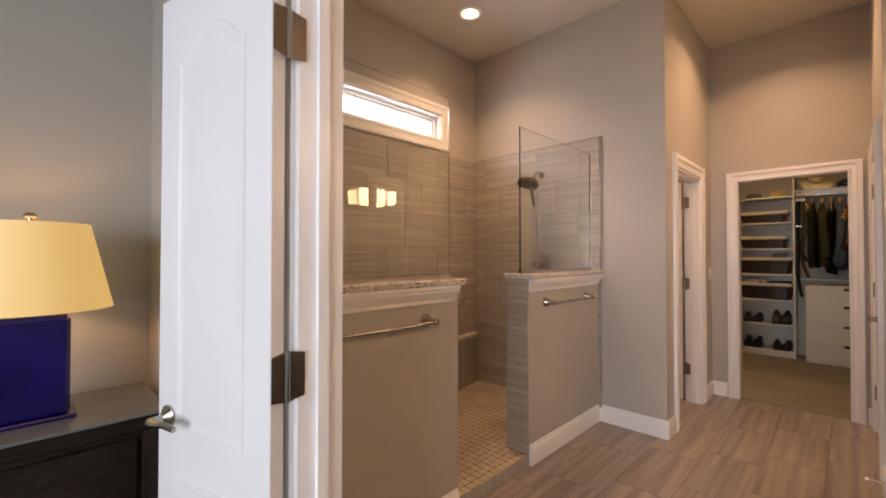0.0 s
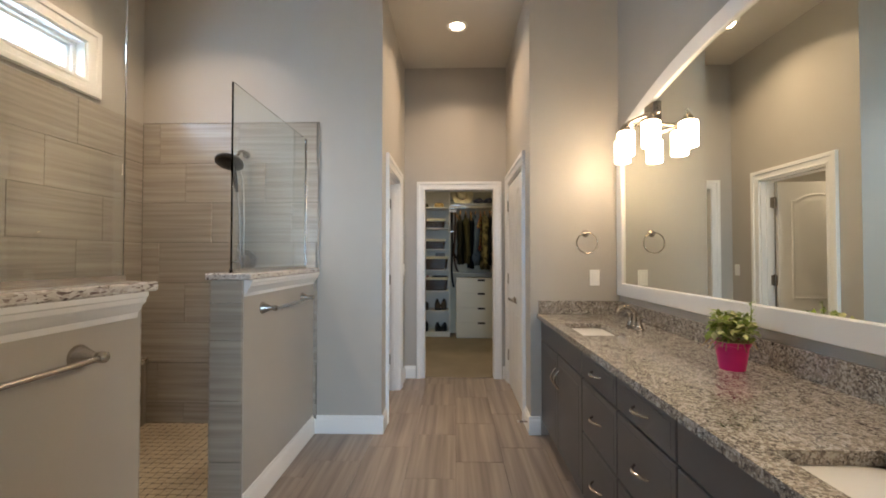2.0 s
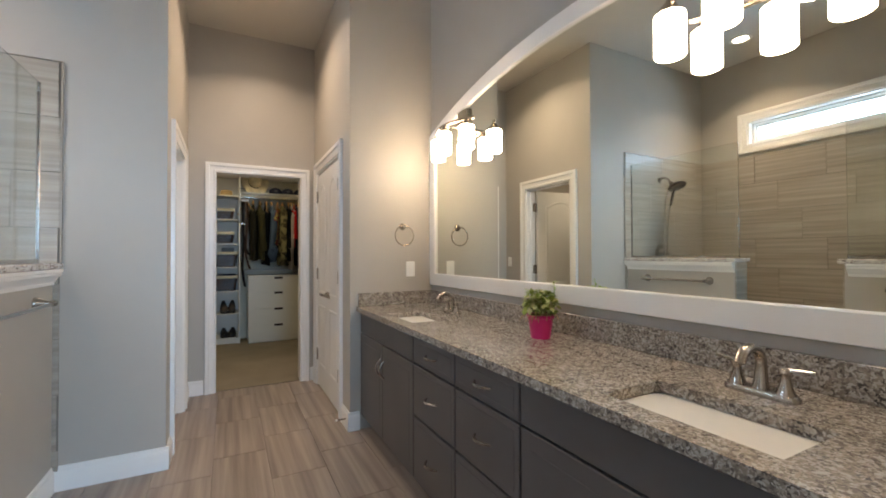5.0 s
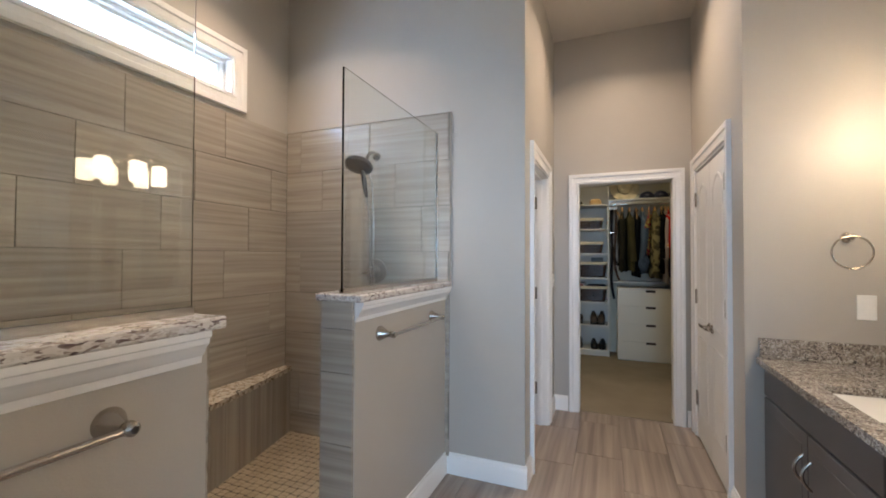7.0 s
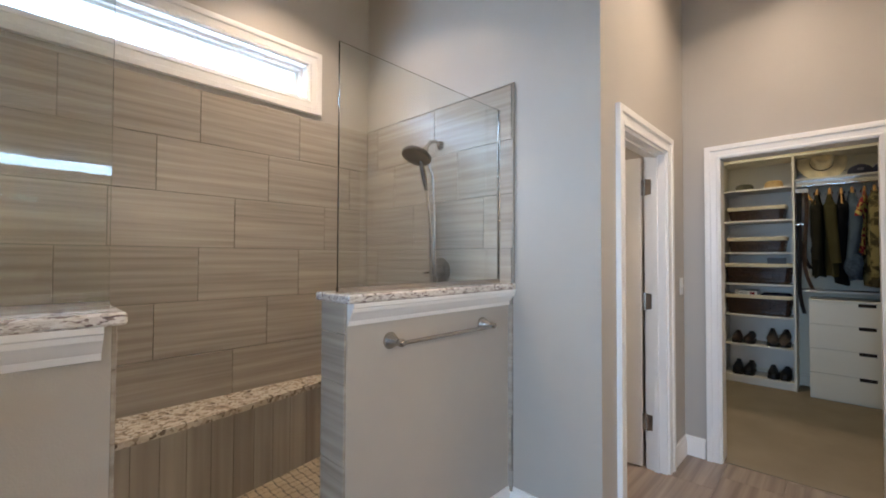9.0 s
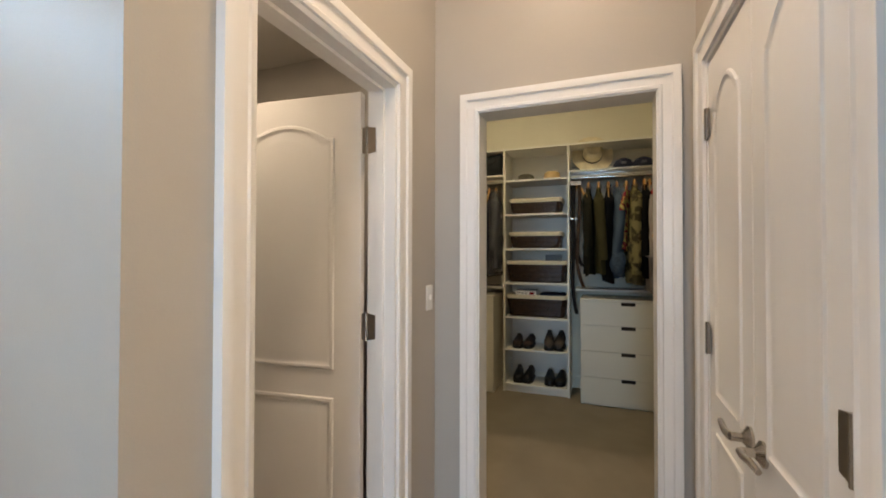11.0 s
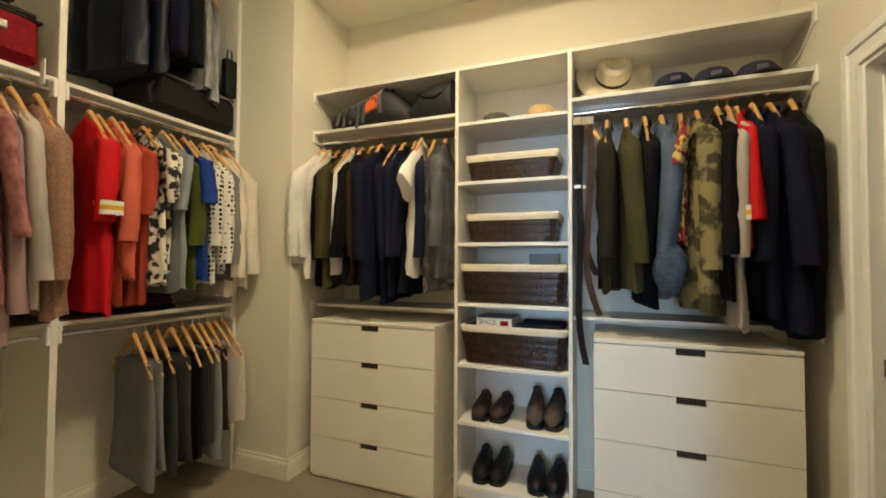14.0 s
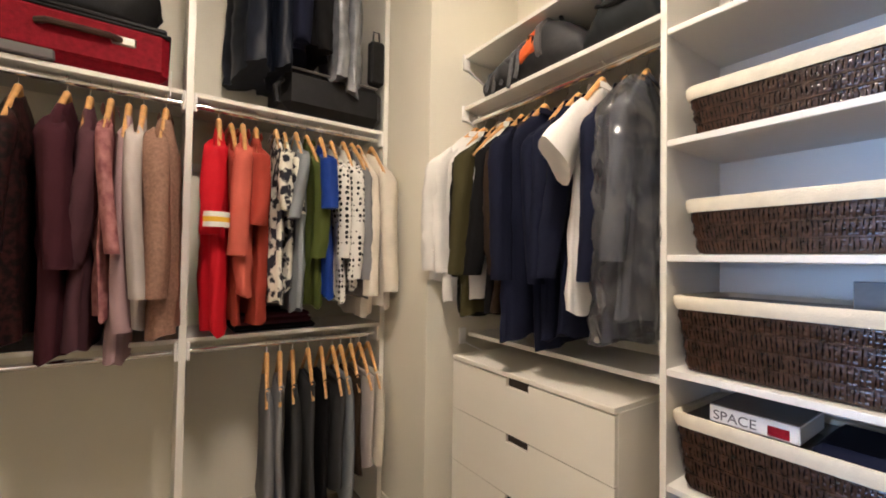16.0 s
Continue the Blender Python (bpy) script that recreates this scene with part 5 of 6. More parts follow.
def trousers(m, length, material, label, group, seed):
    """Trousers folded over a hanger bar."""
    r = random.Random(seed)
    g = thing("garment", m.translation, label, "trousers", group)
    ph = r.uniform(0, 6)
    rings = []
    for i in range(13):
        s = i / 12
        w = 0.185 + 0.03 * s + 0.004 * math.sin(5 * s + ph)
        ring = []
        for k in range(18):
            a = 2 * math.pi * k / 18
            ca = math.cos(a)
            ring.append((math.copysign(abs(ca) ** 0.6, ca) * w, 0.024 * (0.5 + 0.7 * min(1, s * 5)) * math.sin(a) * (1 + 0.25 * math.sin(4 * a + ph + s)) + 0.012 * math.sin(s * 3 + ph), -0.185 - (length - 0.05) * s - (0.03 * math.cos(a + ph) if i == 12 else 0)))
        rings.append(ring)
    part("folded_cloth", Geo().loft(rings).moved(m), material, g, sharp=80)
    part("fold", Geo().tube([(-0.145, 0, -0.185), (0.145, 0, -0.185)], 0.014, 8).moved(m), material, g)


def hang(axis_m, kind, length, half, thick, material, label, sleeve=0.0, group="", seed=0, **k):
    r = random.Random(seed * 7 + 3)
    half *= r.uniform(0.9, 1.06)
    axis_m = axis_m @ Matrix.Translation((r.uniform(-0.022, 0.022), 0, 0)) @ Matrix.Rotation(radians(r.uniform(-5, 5)), 4, "Z") @ Matrix.Rotation(radians(r.uniform(-2, 2)), 4, "Y")
    place_hanger(axis_m)
    garment(axis_m, kind, length, half, thick, material, label, sleeve, group, seed, **k)


F = fabric
white = F("white_cotton", (0.74, 0.72, 0.68))
cream = F("cream_knit", (0.66, 0.60, 0.5))
black = F("black_wool", (0.007, 0.007, 0.008))
olive = F("olive_wool", (0.055, 0.048, 0.02))
navy = F("navy_wool", (0.009, 0.011, 0.026))
brown = F("brown_tweed", (0.032, 0.02, 0.013), scale=60)
greyblue = F("blue_grey_cotton", (0.08, 0.11, 0.15))
red = F("red_jersey", (0.55, 0.012, 0.018), rough=0.6)
rust = F("rust_cotton", (0.33, 0.05, 0.03))
coral = F("coral_cotton", (0.55, 0.12, 0.08))
maroon = F("maroon_knit", (0.05, 0.014, 0.02))
plum = F("plum_knit", (0.08, 0.034, 0.043))
mauve = F("mauve_knit", (0.36, 0.24, 0.25))
pinkchk = F("pink_plaid", (0.45, 0.2, 0.19), (0.2, 0.07, 0.075), scale=26)
palegrey = F("pale_grey_knit", (0.45, 0.40, 0.37))
tan = F("tan_fleece", (0.27, 0.155, 0.11), var=0.2, scale=90)
floral = F("black_white_floral", (0.75, 0.72, 0.62), (0.03, 0.03, 0.04), scale=22, sharp=0.17)
dots = F("black_dots_on_white", (0.75, 0.73, 0.68), var=0.03)
grey = F("mid_grey_cotton", (0.2, 0.2, 0.21))
steel = F("steel_grey_jersey", (0.22, 0.24, 0.26))
green = F("moss_green_cotton", (0.075, 0.095, 0.022))
royal = F("royal_blue_jersey", (0.014, 0.045, 0.25), rough=0.6)
camo = F("camouflage_print", (0.24, 0.2, 0.09), (0.065, 0.055, 0.03), scale=13, sharp=0.16)
flor2 = F("bright_floral_print", (0.55, 0.42, 0.12), (0.25, 0.03, 0.04), scale=30, sharp=0.17)
char = F("charcoal_wool", (0.045, 0.045, 0.047))
denim = F("denim", (0.06, 0.085, 0.12), scale=40, var=0.3)
sequin = F("dark_lace", (0.035, 0.012, 0.012), (0.008, 0.006, 0.006), scale=50, sharp=0.1, rough=0.4)
yellow = F("yellow_trim", (0.7, 0.42, 0.03))

# polka dots: small discs of cloth pattern in the weave
_n, _l = dots.node_tree.nodes, dots.node_tree.links
_b = _n["Principled BSDF"]
_v = _n.new("ShaderNodeTexVoronoi")
_v.inputs["Scale"].default_value, _v.inputs["Randomness"].default_value = 38, 0.25
_tc = _n.new("ShaderNodeTexCoord")
_l.new(_tc.outputs["Object"], _v.inputs["Vector"])
_r = _n.new("ShaderNodeValToRGB")
_r.color_ramp.interpolation = "CONSTANT"
_r.color_ramp.elements[0].color, _r.color_ramp.elements[1].color = (0.012, 0.012, 0.014, 1), (0.75, 0.73, 0.68, 1)
_r.color_ramp.elements[1].position = 0.36
_l.new(_v.outputs["Distance"], _r.inputs[0])
_l.new(_r.outputs[0], _b.inputs["Base Color"])

# suits over the left dresser: across x, along y
def at_back(y, yaw=0):
    return Matrix.Translation((RODX + 0.03, y, 2.105)) @ Matrix.Rotation(radians(yaw), 4, "Z")
SUITS = [(2.63, "shirt", white, 0.72, 0.60, "white long-sleeved shirt", 0.03), (2.605, "shirt", white, 0.8, 0.6, "crisp white cotton shirt", 0.02), (2.56, "jacket", black, 0.86, 0.62, "black suit jacket", 0.035), (2.485, "jacket", olive, 0.86, 0.62, "olive suit jacket", 0.035),
         (2.425, "shirt", white, 0.78, 0.0, "white dress shirt", 0.02), (2.365, "jacket", black, 0.84, 0.6, "black blazer", 0.035), (2.29, "jacket", brown, 0.84, 0.6, "dark brown tweed jacket", 0.04),
         (2.215, "jacket", navy, 0.92, 0.62, "navy suit jacket", 0.035), (2.14, "jacket", navy, 0.94, 0.62, "long navy blazer", 0.032), (2.06, "jacket", navy, 0.9, 0.6, "navy pinstripe jacket", 0.03)]
for k, (y, kind, mt, ln, sl, lb, th) in enumerate(SUITS):
    hang(Matrix.Translation(((-0.05, -0.015)[k] if k < 2 else 0, 0, 0)) @ at_back(y, (-7, -4)[k] if k < 2 else (k * 37 % 7) - 3), kind, ln, 0.235 if k < 2 else 0.225, th, mt, lb + " on a wooden hanger", sl, "suits over the dresser", k)
def sleeved_shirt(m):
    """A short-sleeved shirt with one sleeve standing out towards the room."""
    place_hanger(m)
    g = garment(m, "shirt", 0.78, 0.18, 0.024, white, "white short-sleeved shirt on a wooden hanger", 0.0, "suits over the dresser", 31)
    rings = []
    for i in range(10):
        s = i / 9
        c = Vector((-0.09 - 0.19 * s, 0.012 * math.sin(3 * s), -0.18 - 0.21 * s))
        r1, r2 = 0.05 + 0.045 * s, 0.02 + 0.014 * s
        rings.append([(c.x - 0.75 * r1 * math.cos(a), c.y + r2 * math.sin(a) * (1 + 0.2 * math.sin(3 * a)), c.z + 0.66 * r1 * math.cos(a) + 0.005 * math.sin(3 * a + i)) for a in [2 * math.pi * q / 16 for q in range(16)]])
    part("sleeve", Geo().loft(rings).moved(m), white, g, sharp=80)


hang(at_back(1.985, 3), "jacket", 0.88, 0.22, 0.03, navy, "navy wool jacket on a wooden hanger", 0.6, "suits over the dresser", 37)
sleeved_shirt(Matrix.Translation((-0.05, 0, 0)) @ at_back(1.925, 6))
hang(at_back(1.865, 4), "jacket", 0.86, 0.22, 0.03, navy, "navy jacket on a wooden hanger", 0.6, "suits over the dresser", 36)
PLASTIC = mat("clear_garment_plastic", (0.75, 0.76, 0.8), 0.12, var=0.1, scale=10, bump=1.0, bscale=11, spec=1.0)
PLASTIC.node_tree.nodes["Bump"].inputs["Distance"].default_value = 0.012
_n, _l = PLASTIC.node_tree.nodes, PLASTIC.node_tree.links
_tr, _gl, _df = _n.new("ShaderNodeBsdfTransparent"), _n.new("ShaderNodeBsdfGlossy"), _n.new("ShaderNodeBsdfDiffuse")
_fr, _m1, _m2 = _n.new("ShaderNodeFresnel"), _n.new("ShaderNodeMixShader"), _n.new("ShaderNodeMixShader")
_gl.inputs["Roughness"].default_value, _fr.inputs["IOR"].default_value = 0.13, 1.55
_cr = _n.new("ShaderNodeTexVoronoi")
_cr.inputs["Scale"].default_value = 13
_l.new(_n["Mapping"].outputs[0], _cr.inputs["Vector"])
_l.new(_cr.outputs["Distance"], _n["Bump"].inputs["Height"])
_df.inputs["Color"].default_value = (0.7, 0.72, 0.76, 1)
for _s in (_gl, _fr):
    _l.new(_n["Bump"].outputs[0], _s.inputs["Normal"])
_m1.inputs[0].default_value = 0.06
_l.new(_tr.outputs[0], _m1.inputs[1])
_l.new(_df.outputs[0], _m1.inputs[2])
_l.new(_fr.outputs[0], _m2.inputs[0])
_l.new(_m1.outputs[0], _m2.inputs[1])
_l.new(_gl.outputs[0], _m2.inputs[2])
_l.new(_m2.outputs[0], _n["Material Output"].inputs["Surface"])
hang(at_back(1.795, 7), "jacket", 0.80, 0.215, 0.03, F("slate_wool", (0.06, 0.065, 0.08)), "slate jacket under clear dry-cleaning plastic", 0.55, "suits over the dresser", 33)
bag = garment(Matrix.Translation((-0.02, 0, 0)) @ at_back(1.80, 7), "garment bag", 0.86, 0.265, 0.06, PLASTIC, "clear crinkled dry-cleaning bag over a jacket", 0, "", 35, crinkle=0.03)
for o in bag.children:
    o.visible_shadow = False

# coats over the right dresser
COATS = [(0.89, "coat", F("dark_olive_wool", (0.022, 0.02, 0.012)), 0.84, 0.6, "dark olive coat", 0.036), (0.80, "jacket", olive, 0.82, 0.62, "olive field jacket", 0.036), (0.715, "jacket", black, 0.9, 0.6, "black jacket", 0.035), (0.64, "shirt", greyblue, 0.86, 0.58, "blue-grey work shirt", 0.045),
         (0.555, "shirt", flor2, 0.62, 0.2, "bright floral shirt", 0.02), (0.49, "jacket", camo, 0.92, 0.66, "camouflage jacket", 0.05), (0.41, "jacket", black, 0.86, 0.6, "black zip jacket", 0.03), (0.365, "shirt", palegrey, 0.98, 0.6, "pale grey long shirt", 0.025),
         (0.325, "shirt", red, 0.66, 0.46, "red jersey with yellow and white cuff stripes", 0.025), (0.27, "jacket", navy, 0.92, 0.62, "navy coat", 0.04), (0.20, "jacket", navy, 0.98, 0.64, "dark navy coat", 0.045), (0.125, "coat", black, 1.0, 0.66, "black overcoat", 0.045)]
for k, (y, kind, mt, ln, sl, lb, th) in enumerate(COATS):
    hang(at_back(y, (k * 29 % 7) - 3), kind, ln, 0.225, th, mt, lb + " on a wooden hanger", sl, "coats over the dresser", 50 + k, trim=[(0.0, white), (0.02, yellow), (0.04, white)] if mt is red else None)
patch = thing("garment", (7.02, 0.64, 1.3), "folded denim trousers hung before the work shirt", "trousers")
part("folded_cloth", Geo().loft([[(7.03 - (0.012 + 0.028 * math.sin(math.pi * k / 8)) * math.cos(q), 0.64 + (0.02 + 0.045 * math.sin(math.pi * k / 8) ** 0.6) * math.sin(q) * (1 + 0.12 * math.sin(3 * q + k)), 1.19 + 0.028 * k + 0.01 * math.sin(2 * q)) for q in [2 * math.pi * p / 20 for p in range(20)]] for k in range(9)]), denim, patch, sharp=70)

# belts beside the tower
BELTB = mat("black_belt_leather", (0.012, 0.01, 0.01), 0.65, var=0.3, scale=20, bump=0.1, spec=0.12)
BELTN = mat("brown_belt_leather", (0.06, 0.035, 0.022), 0.65, var=0.3, scale=20, bump=0.1, spec=0.12)
for k, (y, ln, mt, bx) in enumerate(((1.035, 1.25, BELTB, 7.19), (0.975, 1.0, BELTN, 7.2), (1.015, 0.8, BELTB, 7.205))):
    b = thing("belt", (bx, y, 2.08), "leather belt hanging beside the shelf tower", "belt", "belts")
    pts = [(bx - 0.01 * s, y - 0.02 * math.sin(s * 4 + k * 1.7) * s ** 0.5 - 0.055 * max(0, s - 0.7) ** 2 * 11, 2.06 - ln * s) for s in [q / 14 for q in range(15)]]
    g = Geo().loft([[(p[0] - 0.002, p[1] - 0.016, p[2]), (p[0] - 0.002, p[1] + 0.016, p[2]), (p[0] + 0.002, p[1] + 0.016, p[2]), (p[0] + 0.002, p[1] - 0.016, p[2])] for p in pts])
    part("strap", g, mt, b)
    part("buckle", Geo().box(bx - 0.006, bx + 0.004, y - 0.022, y + 0.022, 2.03, 2.075, 0.003), NICKEL, b, "nickel buckle")
    part("loop", Geo().box(bx - 0.005, bx + 0.004, y - 0.02, y + 0.02, 1.70, 1.725, 0.003), NICKEL, b, "metal keeper")

# double-hung clothes on the north wall: across y, along x
def at_left(x, z=2.06, yaw=0):
    return Matrix.Translation((x, LF + 0.03, z)) @ Matrix.Rotation(radians(90 + yaw), 4, "Z")
LEFT = [(5.20, "dress", sequin, 0.98, 0.0, "dark lace dress", 0.05), (5.32, "dress", maroon, 0.94, 0.0, "dark maroon dress", 0.05), (5.50, "jumper", sequin, 0.86, 0.5, "dark lace blouse", 0.05), (5.635, "jumper", maroon, 0.94, 0.55, "maroon jumper", 0.04), (5.70, "jumper", plum, 0.92, 0.55, "plum jumper", 0.035),
        (5.765, "shirt", pinkchk, 0.80, 0.5, "pink plaid shirt", 0.018), (5.82, "jumper", mauve, 0.98, 0.78, "mauve cardigan", 0.025), (5.87, "jumper", palegrey, 0.84, 0.66, "pale grey jumper", 0.022), (5.945, "jacket", tan, 0.88, 0.66, "tan fleece hooded jacket", 0.05),
        (6.14, "jersey", red, 0.89, 0.41, "red jersey with yellow and white cuff stripes", 0.035), (6.195, "shirt", rust, 0.86, 0.5, "dark red blouse", 0.02), (6.24, "shirt", coral, 0.74, 0.5, "coral shirt", 0.03), (6.30, "shirt", rust, 0.86, 0.36, "rust blouse", 0.035),
        (6.385, "shirt", floral, 0.78, 0.3, "black and white floral blouse", 0.025), (6.43, "shirt", floral, 0.72, 0.3, "black and white floral top", 0.025), (6.475, "shirt", steel, 0.82, 0.34, "steel grey top", 0.022), (6.53, "shirt", green, 0.8, 0.5, "moss green shirt", 0.03),
        (6.60, "jersey", royal, 0.76, 0.28, "royal blue jersey", 0.03), (6.665, "shirt", dots, 0.78, 0.5, "white blouse with black polka dots", 0.025), (6.72, "shirt", dots, 0.72, 0.6, "white blouse with small black dots", 0.025), (6.765, "shirt", grey, 0.76, 0.6, "grey shirt", 0.022),
        (6.81, "shirt", cream, 0.86, 0.68, "cream shirt", 0.03), (6.88, "jumper", cream, 0.82, 0.66, "cream quarter-zip jumper", 0.04)]
for k, (x, kind, mt, ln, sl, lb, th) in enumerate(LEFT):
    hang(at_left(x, 2.06, (k * 31 % 7) - 3), kind, ln, 0.205, th, mt, lb + " on a wooden hanger", sl, "clothes on the long wall", 80 + k, trim=[(0.03, white), (0.05, yellow), (0.07, white)] if mt is red else None)
LOW = [(6.37, grey, 0.62), (6.43, grey, 0.6), (6.49, char, 0.6), (6.565, char, 0.62), (6.63, black, 0.62), (6.69, char, 0.56), (6.735, steel, 0.62), (6.79, brown, 0.54), (6.84, palegrey, 0.5), (6.89, cream, 0.46)]
for k, (x, mt, ln) in enumerate(LOW):
    m = at_left(x, 0.995, -8 + k * 0.9 - (k * 17 % 5))
    place_hanger(m)
    trousers(m, ln, mt, ("cream" if mt is cream else "dark brown" if mt is brown else "pale grey" if mt is palegrey else "black" if mt is black else "grey") + " trousers folded over a wooden hanger", "trousers on the low rod", 120 + k)

# ---- luggage and bags ----
REDN = mat("red_nylon", (0.2, 0.005, 0.012), 0.7, var=0.2, scale=60, bump=0.3, bscale=200, spec=0.15)
GREYP = mat("grey_plastic", (0.12, 0.11, 0.11), 0.4, var=0.1)
sc = thing("suitcase", (5.6, 3.3, 2.112), "red soft-sided suitcase lying on the shelf", "suitcase")
part("shell", Geo().box(5.30, 5.95, 3.10, 3.45, 2.118, 2.335, 0.03), REDN, sc)
part("front_panel", Geo().box(5.36, 5.93, 3.09, 3.105, 2.15, 2.30, 0.006), REDN, sc)
part("zip_band", Geo().box(5.295, 5.955, 3.096, 3.455, 2.306, 2.318, 0.004), BLACKF, sc, "black zip band")
part("handle", Geo().tube([(5.55, 3.09, 2.245), (5.58, 3.065, 2.245), (5.76, 3.065, 2.245), (5.79, 3.09, 2.245)], 0.013, 8), LEATHER, sc, "dark padded handle")
part("base_panel", Geo().box(5.29, 5.6, 3.094, 3.12, 2.114, 2.165, 0.006), GREYP, sc)
part("buckle", Geo().box(5.76, 5.84, 3.082, 3.095, 2.225, 2.265, 0.006), NICKEL, sc)
part("top_band", Geo().box(5.31, 5.94, 3.11, 3.44, 2.325, 2.345, 0.006), BLACKF, sc, "black top panel")
part("tag", Geo().box(5.955, 5.96, 3.085, 3.12, 2.06, 2.17, 0.002), PLATE, sc, "white luggage tag")
sb = thing("suitcase", (6.6, 3.3, 2.112), "black soft suitcase lying on the shelf", "suitcase")
part("shell", Geo().box(6.40, 6.93, 3.08, 3.45, 2.118, 2.335, 0.04), BLACKF, sb)
part("piping", Geo().tube([(6.44, 3.079, 2.32), (6.89, 3.079, 2.32)], 0.006, 6), GREYP, sb)
part("strap", Geo().tube([(6.40, 3.08, 2.25), (6.36, 3.06, 2.2), (6.37, 3.06, 2.13)], 0.012, 6), BLACKF, sb)
def soft_bag(name, x, y, z, w, d, h, material, label, cat, seed, ridge=0.0):
    r = random.Random(seed)
    t = thing(name, (x, y, z), label, cat)
    rings = []
    for i in range(11):
        s = i / 10
        k = 0.8 + 0.25 * math.sin(math.pi * min(s * 1.1, 1)) - 0.25 * max(0, s - 0.7)
        rings.append([(x + w * k * (1 - ridge * s) * (math.copysign(abs(math.cos(a)) ** 0.6, math.cos(a))) * (1 + 0.05 * math.sin(5 * a + s * 4 + seed) + 0.12 * noise.noise((a * 2, s * 5, seed))), y + d * k * math.copysign(abs(math.sin(a)) ** 0.7, math.sin(a)) * (1 + 0.1 * noise.noise((a * 2 + 9, s * 6, seed))), z + h * s * (1 + 0.25 * noise.noise((a * 1.2, 3.3, seed)))) for a in [2 * math.pi * q / 28 for q in range(28)]])
    part("body", Geo().loft(rings), material, t, sharp=70)
    return t


NAVYB = mat("navy_garment_bag_nylon", (0.008, 0.011, 0.02), 0.5, var=0.3, scale=8, bump=0.4, bscale=12, spec=0.2)
part("rod", Geo().tube([(6.042, LF + 0.1, 3.05), (6.945, LF + 0.1, 3.05)], 0.013, 12), CHROME, lu, "chrome hanging rod")
GREYPL = mat("grey_translucent_plastic", (0.2, 0.21, 0.23), 0.2, var=0.3, scale=14, bump=0.8, bscale=18)
for k, (x, yw, ln, hf, th, mt, lb) in enumerate(((6.27, 8, 0.71, 0.23, 0.05, NAVYB, "dark blue-grey garment bag hanging over the suitcase"), (6.37, 4, 0.69, 0.23, 0.045, NAVYB, "dark zipped garment bag hanging over the suitcase"),
                                         (6.47, -6, 0.60, 0.22, 0.045, navy, "navy coat hanging over the suitcase"), (6.56, -3, 0.56, 0.2, 0.04, black, "black jacket hanging over the suitcase"),
                                         (6.68, -10, 0.66, 0.21, 0.045, GREYPL, "crumpled grey plastic clothes cover over the suitcase"), (6.79, -14, 0.72, 0.18, 0.035, GREYPL, "crumpled grey plastic clothes cover hanging at the end"))):
    m = Matrix.Translation((x, LF + 0.1, 3.05)) @ Matrix.Rotation(radians(90 + yw), 4, "Z")
    place_hanger(m)
    garment(m, "garment bag" if "bag" in lb or "cover" in lb else "coat", ln, hf, th, mt, lb, 0.5 if mt in (navy, black) else 0.0, "bags over the suitcase", 140 + k)
wb = thing("small_case", (6.9, 3.2, 2.335), "flat black case standing at the shelf end", "case")
part("body", Geo().box(6.86, 6.94, 3.1, 3.16, 2.36, 2.60, 0.01), BLACKF, wb)
part("handle", Geo().tube([(6.88, 3.13, 2.60), (6.885, 3.13, 2.66), (6.915, 3.13, 2.66), (6.92, 3.13, 2.60)], 0.005, 6), BLACKF, wb)

# backpack and bag over the suits
BPG = mat("dark_grey_ripstop", (0.016, 0.016, 0.018), 0.65, var=0.3, scale=30, bump=0.3)
ORNG = mat("orange_nylon", (0.75, 0.13, 0.02), 0.6, var=0.1)
def long_bag(t, xc, prof, material, seed, lo=0.0, hi=2 * math.pi, grow=0.0, name="body", label=""):
    """A soft body lofted along y; prof rows are y, half depth, height over the shelf."""
    rings = []
    P = [(Vector(prof[i]).lerp(Vector(prof[i + 1]), q / 4)) for i in range(len(prof) - 1) for q in range(4)] + [Vector(prof[-1])]
    for y, dx, hz in P:
        arc = [lo + (hi - lo) * q / 23 for q in range(24)]
        def pt(a, g):
            wr = 1 + 0.09 * noise.noise((math.cos(a) * 2, y * 9, seed)) + 0.05 * noise.noise((math.sin(a) * 5, y * 26, seed))
            up = 0.5 + 0.5 * math.copysign(abs(math.sin(a)) ** 0.75, math.sin(a))
            return (xc + (dx * wr + g) * math.copysign(abs(math.cos(a)) ** 0.8, math.cos(a)), y, 2.178 + (hz * wr + g) * up)
        if hi - lo > 6:
            rings.append([pt(a, grow) for a in arc[:-1]])
        else:
            rings.append([pt(a, grow) for a in arc] + [pt(a, -0.004) for a in reversed(arc)])
    return part(name, Geo().loft(rings), material, t, label, 70)


bp = thing("backpack", (7.36, 2.3, 2.175), "dark grey backpack with an orange panel lying on the shelf", "backpack")
BPROF = [(2.60, 0.05, 0.05), (2.57, 0.11, 0.11), (2.46, 0.14, 0.14), (2.34, 0.14, 0.175), (2.24, 0.14, 0.22), (2.19, 0.135, 0.235), (2.10, 0.12, 0.19), (2.03, 0.09, 0.12), (2.0, 0.04, 0.05)]
long_bag(bp, 7.315, BPROF, BPG, 7.0)
long_bag(bp, 7.315, [(2.30, 0.14, 0.17), (2.25, 0.14, 0.205), (2.205, 0.138, 0.228)], ORNG, 7.0, 1.75, 3.25, 0.007, "orange_panel", "orange panel")
long_bag(bp, 7.315, [(2.205, 0.138, 0.228), (2.18, 0.134, 0.232)], GREYP, 7.0, 1.2, 3.5, 0.012, "piping", "grey piping")
